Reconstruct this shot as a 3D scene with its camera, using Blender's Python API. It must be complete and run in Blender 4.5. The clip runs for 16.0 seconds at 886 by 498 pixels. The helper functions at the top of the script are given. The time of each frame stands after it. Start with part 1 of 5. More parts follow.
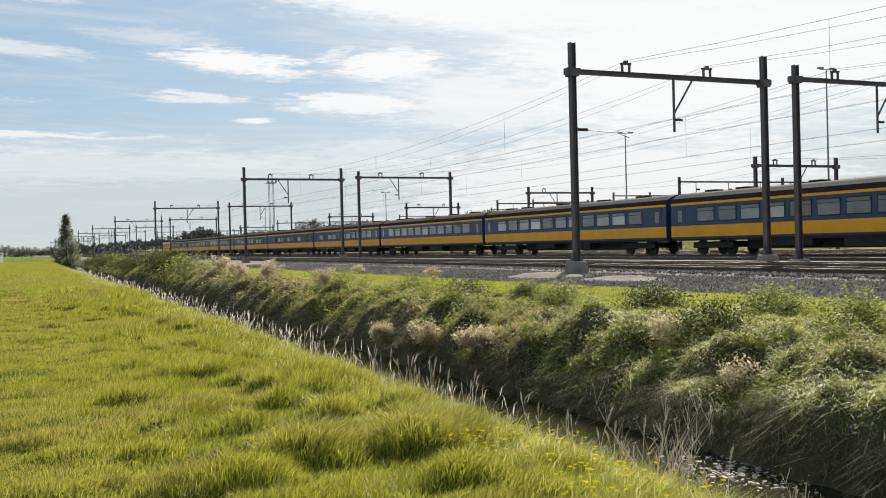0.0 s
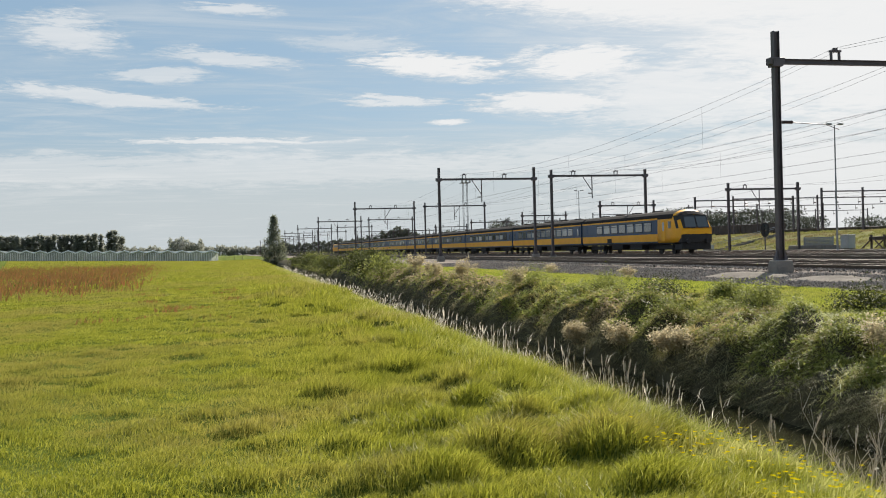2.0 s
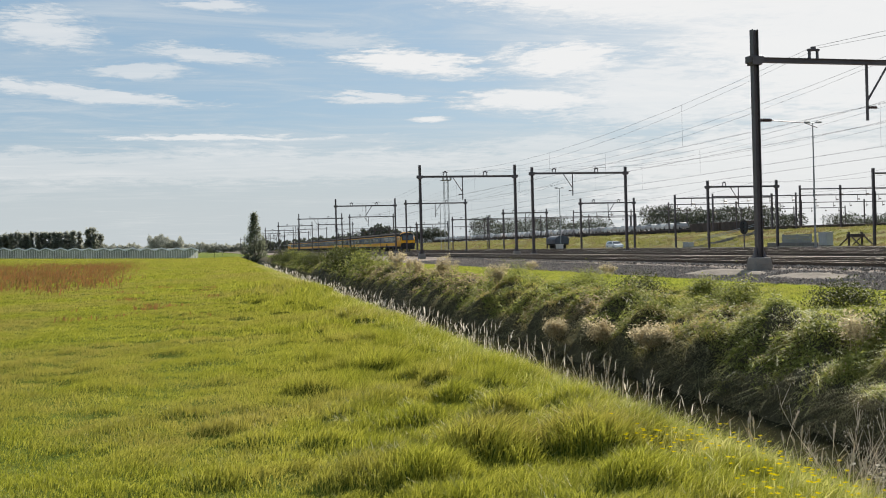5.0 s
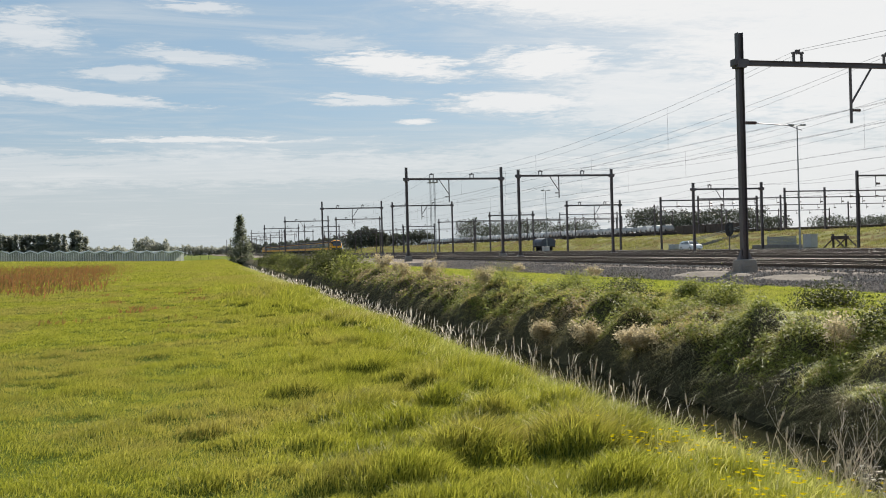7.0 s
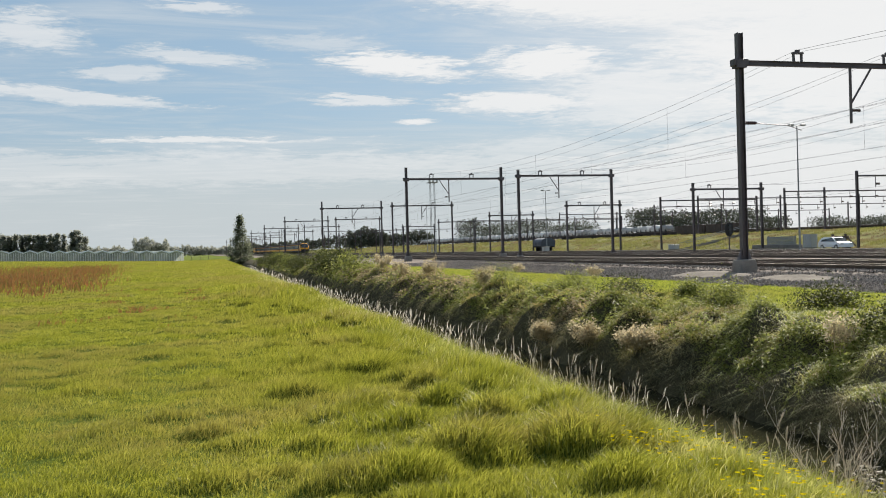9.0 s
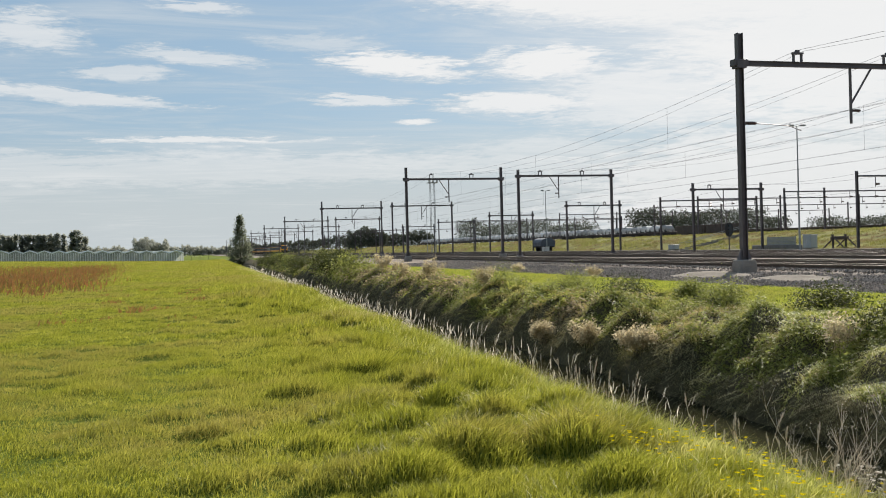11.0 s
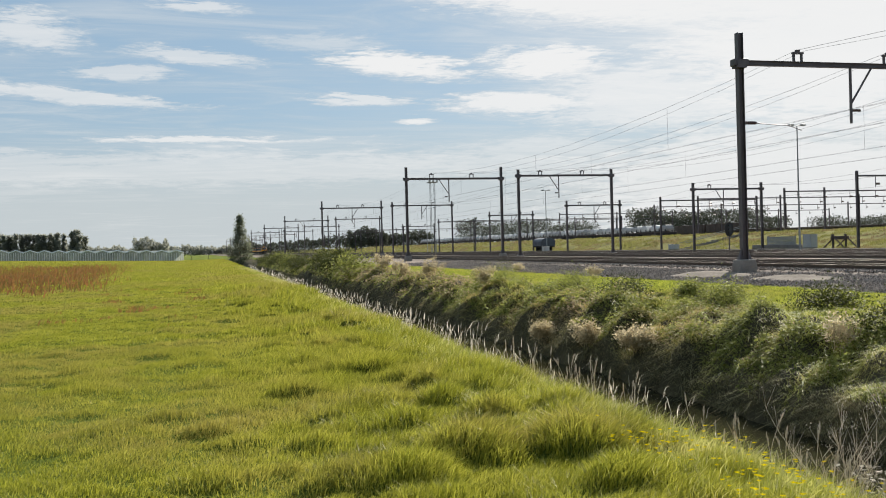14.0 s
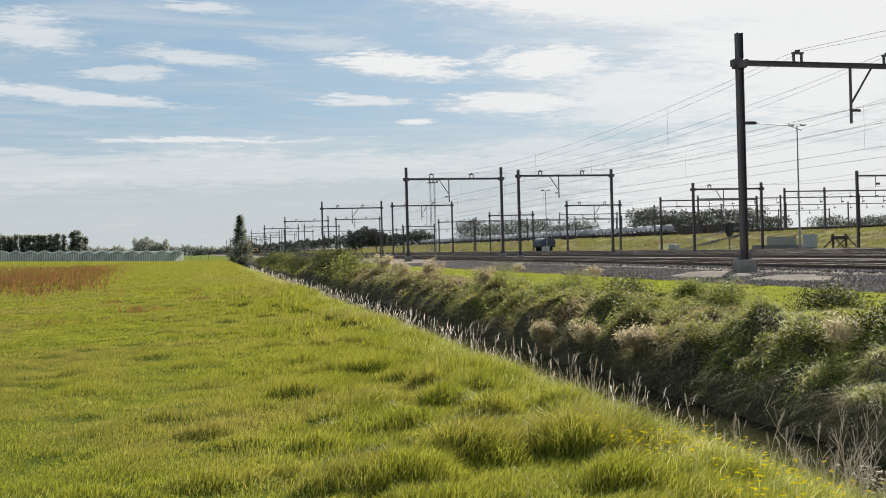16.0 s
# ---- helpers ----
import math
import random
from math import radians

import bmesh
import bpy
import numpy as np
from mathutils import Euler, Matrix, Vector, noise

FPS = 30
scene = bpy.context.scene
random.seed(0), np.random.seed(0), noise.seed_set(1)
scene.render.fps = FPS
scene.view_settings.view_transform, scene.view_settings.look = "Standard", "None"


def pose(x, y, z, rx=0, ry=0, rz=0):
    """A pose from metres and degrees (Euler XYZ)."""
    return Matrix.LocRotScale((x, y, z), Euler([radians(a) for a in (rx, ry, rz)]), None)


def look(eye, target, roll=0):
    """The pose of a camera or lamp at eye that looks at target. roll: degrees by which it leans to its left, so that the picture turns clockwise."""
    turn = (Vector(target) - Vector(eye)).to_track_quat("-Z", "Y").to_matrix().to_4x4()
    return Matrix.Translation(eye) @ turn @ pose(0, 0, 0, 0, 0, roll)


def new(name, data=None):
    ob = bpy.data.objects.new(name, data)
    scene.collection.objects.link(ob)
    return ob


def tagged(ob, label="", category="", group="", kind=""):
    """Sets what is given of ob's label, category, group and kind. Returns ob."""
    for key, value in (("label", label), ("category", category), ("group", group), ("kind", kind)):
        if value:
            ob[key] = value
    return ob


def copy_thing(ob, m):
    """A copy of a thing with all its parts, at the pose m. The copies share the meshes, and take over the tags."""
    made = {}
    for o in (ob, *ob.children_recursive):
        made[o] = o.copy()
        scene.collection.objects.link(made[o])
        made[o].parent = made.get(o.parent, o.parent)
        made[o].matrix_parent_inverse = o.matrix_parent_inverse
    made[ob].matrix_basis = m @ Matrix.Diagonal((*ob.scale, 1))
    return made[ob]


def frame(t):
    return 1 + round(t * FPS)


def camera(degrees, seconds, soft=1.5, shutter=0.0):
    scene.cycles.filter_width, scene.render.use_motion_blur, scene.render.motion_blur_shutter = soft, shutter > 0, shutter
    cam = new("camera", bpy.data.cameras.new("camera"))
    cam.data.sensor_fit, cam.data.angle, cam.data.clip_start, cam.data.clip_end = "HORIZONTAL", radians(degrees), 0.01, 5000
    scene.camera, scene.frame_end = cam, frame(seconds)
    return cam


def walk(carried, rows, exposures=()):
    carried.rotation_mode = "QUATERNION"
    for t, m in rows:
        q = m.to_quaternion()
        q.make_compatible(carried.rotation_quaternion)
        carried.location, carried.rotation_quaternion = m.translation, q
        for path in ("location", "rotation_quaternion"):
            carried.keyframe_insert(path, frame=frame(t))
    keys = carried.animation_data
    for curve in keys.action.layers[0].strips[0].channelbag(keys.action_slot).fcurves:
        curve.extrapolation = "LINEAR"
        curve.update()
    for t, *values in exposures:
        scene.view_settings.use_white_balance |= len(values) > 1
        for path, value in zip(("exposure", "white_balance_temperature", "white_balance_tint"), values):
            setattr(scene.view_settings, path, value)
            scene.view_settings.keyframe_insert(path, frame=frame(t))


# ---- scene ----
cam = camera(49.0, 16.0, soft=1.0)
EYE = 1.6
# seconds, yaw, pitch, roll: the camera stands still on the field and pans
PAN = [
    (0, -23.898, -0.248, -1.395),
    (0.5, -17.436, -0.091, -1.457),
    (1, -14.663, -0.041, -1.549),
    (1.5, -13.070, -0.035, -1.500),
    (2, -12.570, -0.030, -1.484),
    (2.5, -12.477, -0.071, -1.490),
    (3, -12.588, -0.121, -1.466),
    (3.5, -12.719, -0.131, -1.466),
    (4, -12.792, -0.138, -1.565),
    (4.5, -12.924, -0.172, -1.487),
    (5, -13.690, -0.217, -1.493),
    (7.5, -14.493, -0.090, -1.547),
    (8, -14.493, -0.095, -1.541),
    (8.5, -14.489, -0.095, -1.542),
    (9, -14.494, -0.096, -1.539),
    (11.5, -14.499, -0.089, -1.521),
    (12, -14.499, -0.089, -1.521),
    (12.5, -14.495, -0.088, -1.524),
    (13, -14.495, -0.093, -1.517),
    (13.5, -14.495, -0.093, -1.517),
    (14, -14.495, -0.108, -1.508),
    (14.5, -14.492, -0.129, -1.484),
    (15, -14.493, -0.118, -1.465),
    (15.5, -14.489, -0.096, -1.536),
    (16, -14.489, -0.096, -1.536),
]
walk(cam, [(t, pose(0, 0, EYE, 90 + p, -r, y)) for t, y, p, r in PAN],
     exposures=[(0, 1.07), (0.5, 0.99), (1.0, 0.93), (16.0, 0.93)])

# ---- light ----
SUN_AZ, SUN_EL = radians(41), radians(34)      # azimuth from +y towards +x
SUN_DIR = Vector((math.sin(SUN_AZ) * math.cos(SUN_EL), math.cos(SUN_AZ) * math.cos(SUN_EL), math.sin(SUN_EL)))
sun = new("sun", bpy.data.lights.new("sun", "SUN"))
sun.data.energy, sun.data.angle, sun.data.color = 5.0, radians(0.6), (1.0, 0.93, 0.82)
sun.matrix_world = look(SUN_DIR * 100, (0, 0, 0))


class Nodes:
    """Short hand for building a node tree."""

    def __init__(self, tree):
        self.t = tree
        tree.nodes.clear()

    def n(self, kind, **inputs):
        node = self.t.nodes.new(kind)
        for key, v in inputs.items():
            self.put(node, key, v)
        return node

    def put(self, node, key, v):
        sock = node.inputs[int(key[1:])] if key[0] == "i" and key[1:].isdigit() else node.inputs[key.replace("_", " ")]
        if isinstance(v, bpy.types.NodeSocket):
            self.t.links.new(v, sock)
        else:
            sock.default_value = v

    def math(self, op, a, b=0.0, clamp=False):
        m = self.n("ShaderNodeMath", i0=a, i1=b)
        m.operation, m.use_clamp = op, clamp
        return m.outputs[0]

    def noise(self, vec, scale, detail=4.0, rough=0.55, distort=0.0):
        return self.n("ShaderNodeTexNoise", Vector=vec, Scale=scale, Detail=detail, Roughness=rough, Distortion=distort).outputs[0]

    def ramp(self, fac, *stops):
        r = self.n("ShaderNodeValToRGB", Fac=fac)
        e = r.color_ramp.elements
        while len(e) < len(stops):
            e.new(0.5)
        for el, (p, c) in zip(e, stops):
            el.position, el.color = p, (*c, 1) if len(c) == 3 else c
        return r.outputs[0]

    def step(self, x, lo, hi):
        m = self.n("ShaderNodeMapRange", Value=x, From_Min=lo, From_Max=hi)
        m.interpolation_type = "SMOOTHSTEP"
        return m.outputs[0]

    def mix(self, fac, a, b):
        m = self.n("ShaderNodeMix")
        m.data_type = "RGBA"
        for key, v in ((0, fac), (6, a), (7, b)):
            if isinstance(v, bpy.types.NodeSocket):
                self.t.links.new(v, m.inputs[key])
            else:
                m.inputs[key].default_value = v if key == 0 else (*v, 1)
        return m.outputs[2]


def make_sky():
    w = bpy.data.worlds.new("sky")
    scene.world, w.use_nodes = w, True
    k = Nodes(w.node_tree)
    sky = k.n("ShaderNodeTexSky")
    sky.sky_type, sky.sun_disc = "NISHITA", False
    sky.sun_elevation, sky.sun_rotation = SUN_EL, SUN_AZ
    sky.air_density, sky.dust_density, sky.ozone_density = 1.0, 0.9, 1.0
    d = k.n("ShaderNodeTexCoord").outputs["Generated"]
    s = k.n("ShaderNodeSeparateXYZ", Vector=d)
    x, y, z = s.outputs
    # high streaky cloud sheet: a plane far above, seen in perspective
    zz = k.math("ADD", k.math("MAXIMUM", z, 0.0), 0.07)
    px, py = k.math("DIVIDE", x, zz), k.math("DIVIDE", y, zz)
    p = k.n("ShaderNodeCombineXYZ", X=k.math("MULTIPLY", px, 0.9), Y=k.math("MULTIPLY", py, 1.0), Z=3.1).outputs[0]
    n1 = k.noise(p, 0.75, 7, 0.58, 0.6)
    p2 = k.n("ShaderNodeCombineXYZ", X=k.math("MULTIPLY", px, 0.7), Y=k.math("MULTIPLY", py, 2.2), Z=7.7).outputs[0]
    n2 = k.noise(p2, 1.9, 8, 0.66, 1.2)
    vm = k.n("ShaderNodeVectorMath", i0=d, i1=SUN_DIR)
    vm.operation = "DOT_PRODUCT"
    near_sun = k.step(vm.outputs[1], 0.83, 0.945)
    sheet = k.math("ADD", k.math("MULTIPLY", n1, 0.5), k.math("MULTIPLY", n2, 0.5))
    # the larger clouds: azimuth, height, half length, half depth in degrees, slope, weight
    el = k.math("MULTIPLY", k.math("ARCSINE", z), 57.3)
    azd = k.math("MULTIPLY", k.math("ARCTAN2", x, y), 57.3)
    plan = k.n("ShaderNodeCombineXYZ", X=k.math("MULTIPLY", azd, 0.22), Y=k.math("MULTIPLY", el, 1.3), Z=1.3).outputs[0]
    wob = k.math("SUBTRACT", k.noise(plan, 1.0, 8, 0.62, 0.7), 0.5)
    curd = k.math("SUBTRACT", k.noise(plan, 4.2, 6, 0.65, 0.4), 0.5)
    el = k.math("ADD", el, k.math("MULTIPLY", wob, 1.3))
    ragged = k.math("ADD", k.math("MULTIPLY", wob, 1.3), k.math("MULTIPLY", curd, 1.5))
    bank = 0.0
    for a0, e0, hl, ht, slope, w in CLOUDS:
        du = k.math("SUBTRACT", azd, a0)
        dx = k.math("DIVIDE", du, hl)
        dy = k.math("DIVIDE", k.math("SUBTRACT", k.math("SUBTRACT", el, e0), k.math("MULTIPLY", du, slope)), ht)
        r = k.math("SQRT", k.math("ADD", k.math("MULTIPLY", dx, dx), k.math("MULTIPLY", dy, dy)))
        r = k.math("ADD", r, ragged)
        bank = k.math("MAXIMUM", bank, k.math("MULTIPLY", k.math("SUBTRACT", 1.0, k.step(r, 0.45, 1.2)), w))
    thin = k.math("ADD", k.math("MULTIPLY", k.step(sheet, 0.4, 0.68), 0.5), k.math("MULTIPLY", near_sun, k.math("ADD", 0.55, k.math("MULTIPLY", sheet, 0.6))), True)
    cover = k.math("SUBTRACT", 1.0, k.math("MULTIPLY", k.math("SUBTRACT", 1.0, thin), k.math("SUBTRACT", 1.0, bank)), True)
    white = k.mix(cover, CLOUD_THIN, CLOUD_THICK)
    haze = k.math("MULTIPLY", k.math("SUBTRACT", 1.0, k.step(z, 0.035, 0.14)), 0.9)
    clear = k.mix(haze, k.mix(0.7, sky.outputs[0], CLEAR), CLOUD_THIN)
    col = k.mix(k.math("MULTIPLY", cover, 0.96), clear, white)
    bg = k.n("ShaderNodeBackground", Color=col, Strength=SKY)
    k.t.links.new(bg.outputs[0], k.n("ShaderNodeOutputWorld").inputs[0])


SKY = 0.0515
CLEAR, CLOUD_THIN, CLOUD_THICK = (3.1, 4.7, 6.3), (5.8, 6.3, 6.5), (9.0, 9.0, 8.95)
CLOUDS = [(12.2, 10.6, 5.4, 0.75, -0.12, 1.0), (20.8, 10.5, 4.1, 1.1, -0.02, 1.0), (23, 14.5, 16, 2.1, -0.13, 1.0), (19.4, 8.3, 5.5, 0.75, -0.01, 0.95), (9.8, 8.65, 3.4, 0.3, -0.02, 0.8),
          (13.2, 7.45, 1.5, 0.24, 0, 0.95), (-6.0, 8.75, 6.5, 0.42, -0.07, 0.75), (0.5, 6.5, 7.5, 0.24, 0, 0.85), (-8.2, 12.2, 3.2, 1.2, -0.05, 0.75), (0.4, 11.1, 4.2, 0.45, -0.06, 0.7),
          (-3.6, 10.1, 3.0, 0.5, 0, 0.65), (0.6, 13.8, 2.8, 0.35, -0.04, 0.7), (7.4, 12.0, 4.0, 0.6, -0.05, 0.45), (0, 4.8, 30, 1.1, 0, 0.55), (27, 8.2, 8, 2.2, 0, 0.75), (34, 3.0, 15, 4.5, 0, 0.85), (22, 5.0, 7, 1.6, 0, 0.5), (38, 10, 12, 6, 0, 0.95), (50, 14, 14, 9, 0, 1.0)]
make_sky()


# ---- materials ----
def material(name, color, rough=0.7, metal=0.0, vary=0.25, scale=6.0, fine=60.0, bump=0.0, bump_scale=80.0, second=None, coat=0.0,
             through_light=0.0, island=0.0, specular=0.5, per_object=0.0, stretch=None):
    """A surface with colour varied at two scales, fine relief, and light passing through leaves where asked."""
    m = bpy.data.materials.new(name)
    m.use_nodes = True
    k = Nodes(m.node_tree)
    pos = k.n("ShaderNodeTexCoord").outputs["Object"]
    if stretch:
        pos = k.n("ShaderNodeMapping", Vector=pos, Scale=stretch).outputs[0]
    big, small = k.noise(pos, scale, 4), k.noise(pos, fine, 3)
    dark = tuple(c * (1 - vary) for c in color)
    light = second or tuple(min(1, c * (1 + vary)) for c in color)
    f = k.math("ADD", k.math("MULTIPLY", big, 0.65), k.math("MULTIPLY", small, 0.35))
    if island:
        r = k.n("ShaderNodeNewGeometry").outputs["Random Per Island"]
        f = k.math("ADD", k.math("MULTIPLY", f, 1 - island), k.math("MULTIPLY", r, island))
    if per_object:
        r = k.n("ShaderNodeObjectInfo").outputs["Random"]
        f = k.math("ADD", k.math("MULTIPLY", f, 1 - per_object), k.math("MULTIPLY", r, per_object))
    lo = 0.3 if not (island or per_object) else 0.15
    col = k.ramp(f, (lo, dark), (1 - lo, light))
    bsdf = k.n("ShaderNodeBsdfPrincipled", Base_Color=col, Roughness=rough, Metallic=metal, Specular_IOR_Level=specular, Coat_Weight=coat, Coat_Roughness=0.12)
    if bump:
        b = k.n("ShaderNodeBump", Strength=bump, Height=k.noise(pos, bump_scale, 3), Distance=0.02)
        k.put(bsdf, "Normal", b.outputs[0])
    out = bsdf.outputs[0]
    if through_light:
        tr = k.n("ShaderNodeBsdfTranslucent", Color=col)
        out = k.n("ShaderNodeMixShader", Fac=through_light, i1=out, i2=tr.outputs[0]).outputs[0]
    k.t.links.new(out, k.n("ShaderNodeOutputMaterial").inputs[0])
    return m


def field_material():
    """Meadow soil and thatch below the blades, with patches."""
    m = bpy.data.materials.new("meadow")
    m.use_nodes = True
    k = Nodes(m.node_tree)
    pos = k.n("ShaderNodeTexCoord").outputs["Object"]
    a, b, c = k.noise(pos, 0.35, 5), k.noise(pos, 3.0, 5), k.noise(pos, 40, 3)
    f = k.math("ADD", k.math("MULTIPLY", a, 0.4), k.math("ADD", k.math("MULTIPLY", b, 0.3), k.math("MULTIPLY", c, 0.3)))
    col = k.ramp(f, (0.3, (0.06, 0.085, 0.014)), (0.52, (0.11, 0.14, 0.024)), (0.72, (0.19, 0.18, 0.05)))
    bsdf = k.n("ShaderNodeBsdfPrincipled", Base_Color=col, Roughness=0.9, Specular_IOR_Level=0.02)
    bp = k.n("ShaderNodeBump", Strength=0.9, Height=k.math("ADD", b, c), Distance=0.08)
    k.put(bsdf, "Normal", bp.outputs[0])
    k.t.links.new(bsdf.outputs[0], k.n("ShaderNodeOutputMaterial").inputs[0])
    return m


def grass_material(name, dark, mid, light, tan, share, island=0.4):
    """Blades that let light through, greener and browner in patches of a metre and of several metres."""
    m = bpy.data.materials.new(name)
    m.use_nodes = True
    k = Nodes(m.node_tree)
    pos = k.n("ShaderNodeTexCoord").outputs["Object"]
    flat = k.n("ShaderNodeMapping", Vector=pos, Scale=(1, 0.8, 0.1)).outputs[0]
    a, b, c = k.noise(flat, 0.22, 4), k.noise(flat, 1.1, 5, 0.6), k.noise(flat, 0.16, 5, 0.62, 0.8)
    r = k.n("ShaderNodeNewGeometry").outputs["Random Per Island"]
    f = k.math("ADD", k.math("MULTIPLY", r, island), k.math("MULTIPLY", k.math("ADD", k.math("MULTIPLY", a, 0.45), k.math("MULTIPLY", b, 0.55)), 1 - island))
    col = k.ramp(f, (0.22, dark), (0.5, mid), (0.8, light))
    dry = k.math("MULTIPLY", k.step(k.math("ADD", c, k.math("MULTIPLY", b, 0.25)), 0.57, 0.76), share)
    col = k.mix(dry, col, tan)
    bsdf = k.n("ShaderNodeBsdfPrincipled", Base_Color=col, Roughness=0.5, Specular_IOR_Level=0.16)
    tr = k.n("ShaderNodeBsdfTranslucent", Color=col)
    k.t.links.new(k.n("ShaderNodeMixShader", Fac=0.5, i1=bsdf.outputs[0], i2=tr.outputs[0]).outputs[0], k.n("ShaderNodeOutputMaterial").inputs[0])
    return m


M_FIELD = field_material()
M_BLADE = grass_material("grass_blade", (0.125, 0.145, 0.016), (0.265, 0.272, 0.028), (0.48, 0.465, 0.085), (0.31, 0.25, 0.075), 0.6)
M_STRIP = grass_material("bank_grass_blade", (0.12, 0.155, 0.02), (0.27, 0.3, 0.04), (0.47, 0.48, 0.1), (0.3, 0.26, 0.08), 0.45, 0.5)
M_DRAPE = grass_material("drooping_grass_blade", (0.13, 0.16, 0.03), (0.3, 0.33, 0.065), (0.5, 0.49, 0.13), (0.44, 0.33, 0.14), 0.8, 0.5)
M_SLOPE = grass_material("embankment_blade", (0.1, 0.11, 0.035), (0.2, 0.2, 0.06), (0.34, 0.32, 0.12), (0.2, 0.15, 0.09), 0.9, 0.25)
M_BLADE_DRY = grass_material("tall_grass_blade", (0.17, 0.2, 0.03), (0.34, 0.35, 0.07), (0.62, 0.57, 0.22), (0.55, 0.45, 0.22), 0.6)
M_WEED = material("bank_weed", (0.13, 0.16, 0.03), 0.6, vary=0.6, scale=0.8, fine=2.2, second=(0.4, 0.42, 0.11), through_light=0.45, island=0.35, specular=0.06)
M_STRAW = material("withered_weed", (0.28, 0.21, 0.11), 0.75, vary=0.4, scale=0.6, fine=4, second=(0.56, 0.45, 0.27), through_light=0.4, island=0.4, specular=0.06)
M_HANG = material("dark_withered_grass", (0.16, 0.15, 0.075), 0.8, vary=0.5, scale=0.8, fine=4, second=(0.31, 0.28, 0.15), through_light=0.35, island=0.4, specular=0.05)
M_REED = material("reed_straw", (0.58, 0.5, 0.4), 0.7, vary=0.25, scale=3, fine=20, second=(0.84, 0.78, 0.68), through_light=0.5, island=0.3, specular=0.2)
M_EMBANK = material("embankment_grass", (0.11, 0.09, 0.05), 0.95, vary=0.6, scale=0.22, fine=1.4, second=(0.2, 0.2, 0.06), bump=1.0, bump_scale=1.5, specular=0.02)
M_FLUFF = material("goldenrod_fluff", (0.44, 0.36, 0.2), 0.8, vary=0.35, scale=3, fine=20, second=(0.68, 0.58, 0.38), through_light=0.5, island=0.4, specular=0.2)
M_RED = material("sorrel", (0.2, 0.19, 0.05), 0.75, vary=0.35, scale=0.12, fine=0.9, second=(0.4, 0.15, 0.065), through_light=0.3, island=0.5, specular=0.2)
M_FLOWER = material("yellow_petals", (0.7, 0.56, 0.01), 0.8, vary=0.15, through_light=0.3, specular=0.0)
M_SOIL = material("wet_bank_soil", (0.07, 0.06, 0.035), 0.85, vary=0.5, scale=1.5, fine=12, bump=0.8, bump_scale=8, specular=0.05)
M_YARD = material("yard_gravel", (0.185, 0.155, 0.132), 0.9, vary=0.45, scale=0.5, fine=9, bump=0.6, bump_scale=20, specular=0.05)
M_BALLAST = material("ballast_gravel", (0.175, 0.148, 0.128), 0.9, vary=0.55, scale=2.5, fine=22, bump=1.0, bump_scale=18, specular=0.05)
M_STONE = material("ballast_stone", (0.18, 0.148, 0.127), 0.8, vary=0.65, scale=1, fine=9, second=(0.46, 0.39, 0.335), island=0.6, specular=0.05)
M_SAND = material("grey_sand", (0.16, 0.14, 0.12), 0.95, vary=0.45, scale=1.5, fine=12, bump=0.6, bump_scale=20, specular=0.05)
M_RAILTOP = material("worn_rail_steel", (0.16, 0.145, 0.135), 0.65, 0.8, vary=0.15)
M_RAIL = material("rusty_rail", (0.075, 0.05, 0.036), 0.75, vary=0.35, scale=3, fine=30)
M_SLEEPER = material("concrete_sleeper", (0.2, 0.185, 0.165), 0.9, vary=0.25, bump=0.3, specular=0.05)
M_STEEL = material("weathered_mast_steel", (0.1, 0.085, 0.088), 0.55, 0.35, vary=0.3, scale=1.5, fine=18, bump=0.15, bump_scale=40)
M_CONCRETE = material("mast_foot_concrete", (0.2, 0.18, 0.16), 0.9, vary=0.3, scale=2.5, fine=22, bump=0.5, bump_scale=30)
M_WIRE = material("copper_wire_oxidised", (0.09, 0.085, 0.08), 0.5, 0.6, vary=0.2)
M_INSUL = material("brown_insulator", (0.06, 0.035, 0.03), 0.25, vary=0.2)
M_BARK = material("bark", (0.1, 0.08, 0.06), 0.9, vary=0.35, scale=3, fine=25, bump=0.6, bump_scale=25)
M_LEAF = material("leaf", (0.05, 0.065, 0.018), 0.6, vary=0.4, scale=0.3, fine=2, second=(0.11, 0.12, 0.03), through_light=0.35, island=0.4, specular=0.06)
M_LEAF_GREY = material("grey_green_leaf", (0.15, 0.165, 0.11), 0.6, vary=0.35, scale=0.3, fine=2, second=(0.3, 0.32, 0.22), through_light=0.6, island=0.4, specular=0.06)
M_WOODS = material("dark_woods_leaf", (0.1, 0.11, 0.085), 0.9, vary=0.25, scale=0.05, fine=0.6, second=(0.14, 0.15, 0.115), through_light=0.15, island=0.2, specular=0.02)
# far leaves: aerial haze put into the colour, paler than real foliage
M_LEAF_HAZED = material("haze_paled_leaf", (0.26, 0.27, 0.23), 0.85, vary=0.25, scale=0.05, fine=0.6, second=(0.37, 0.38, 0.33), through_light=0.65, island=0.2, specular=0.03)
M_BLUE = material("blue_coach_paint", (0.018, 0.05, 0.11), 0.5, vary=0.25, scale=0.8, fine=12, coat=0.2, specular=0.3)
M_YELLOW = material("yellow_coach_paint", (0.82, 0.37, 0.006), 0.5, vary=0.12, scale=0.8, fine=12, coat=0.1, specular=0.3)
M_ROOF = material("sooty_grey_roof", (0.034, 0.031, 0.03), 0.9, vary=0.3, scale=0.8, fine=9, specular=0.05)
M_GLASS = material("tinted_coach_glass", (0.03, 0.04, 0.045), 0.06, vary=0.1, coat=1.0)
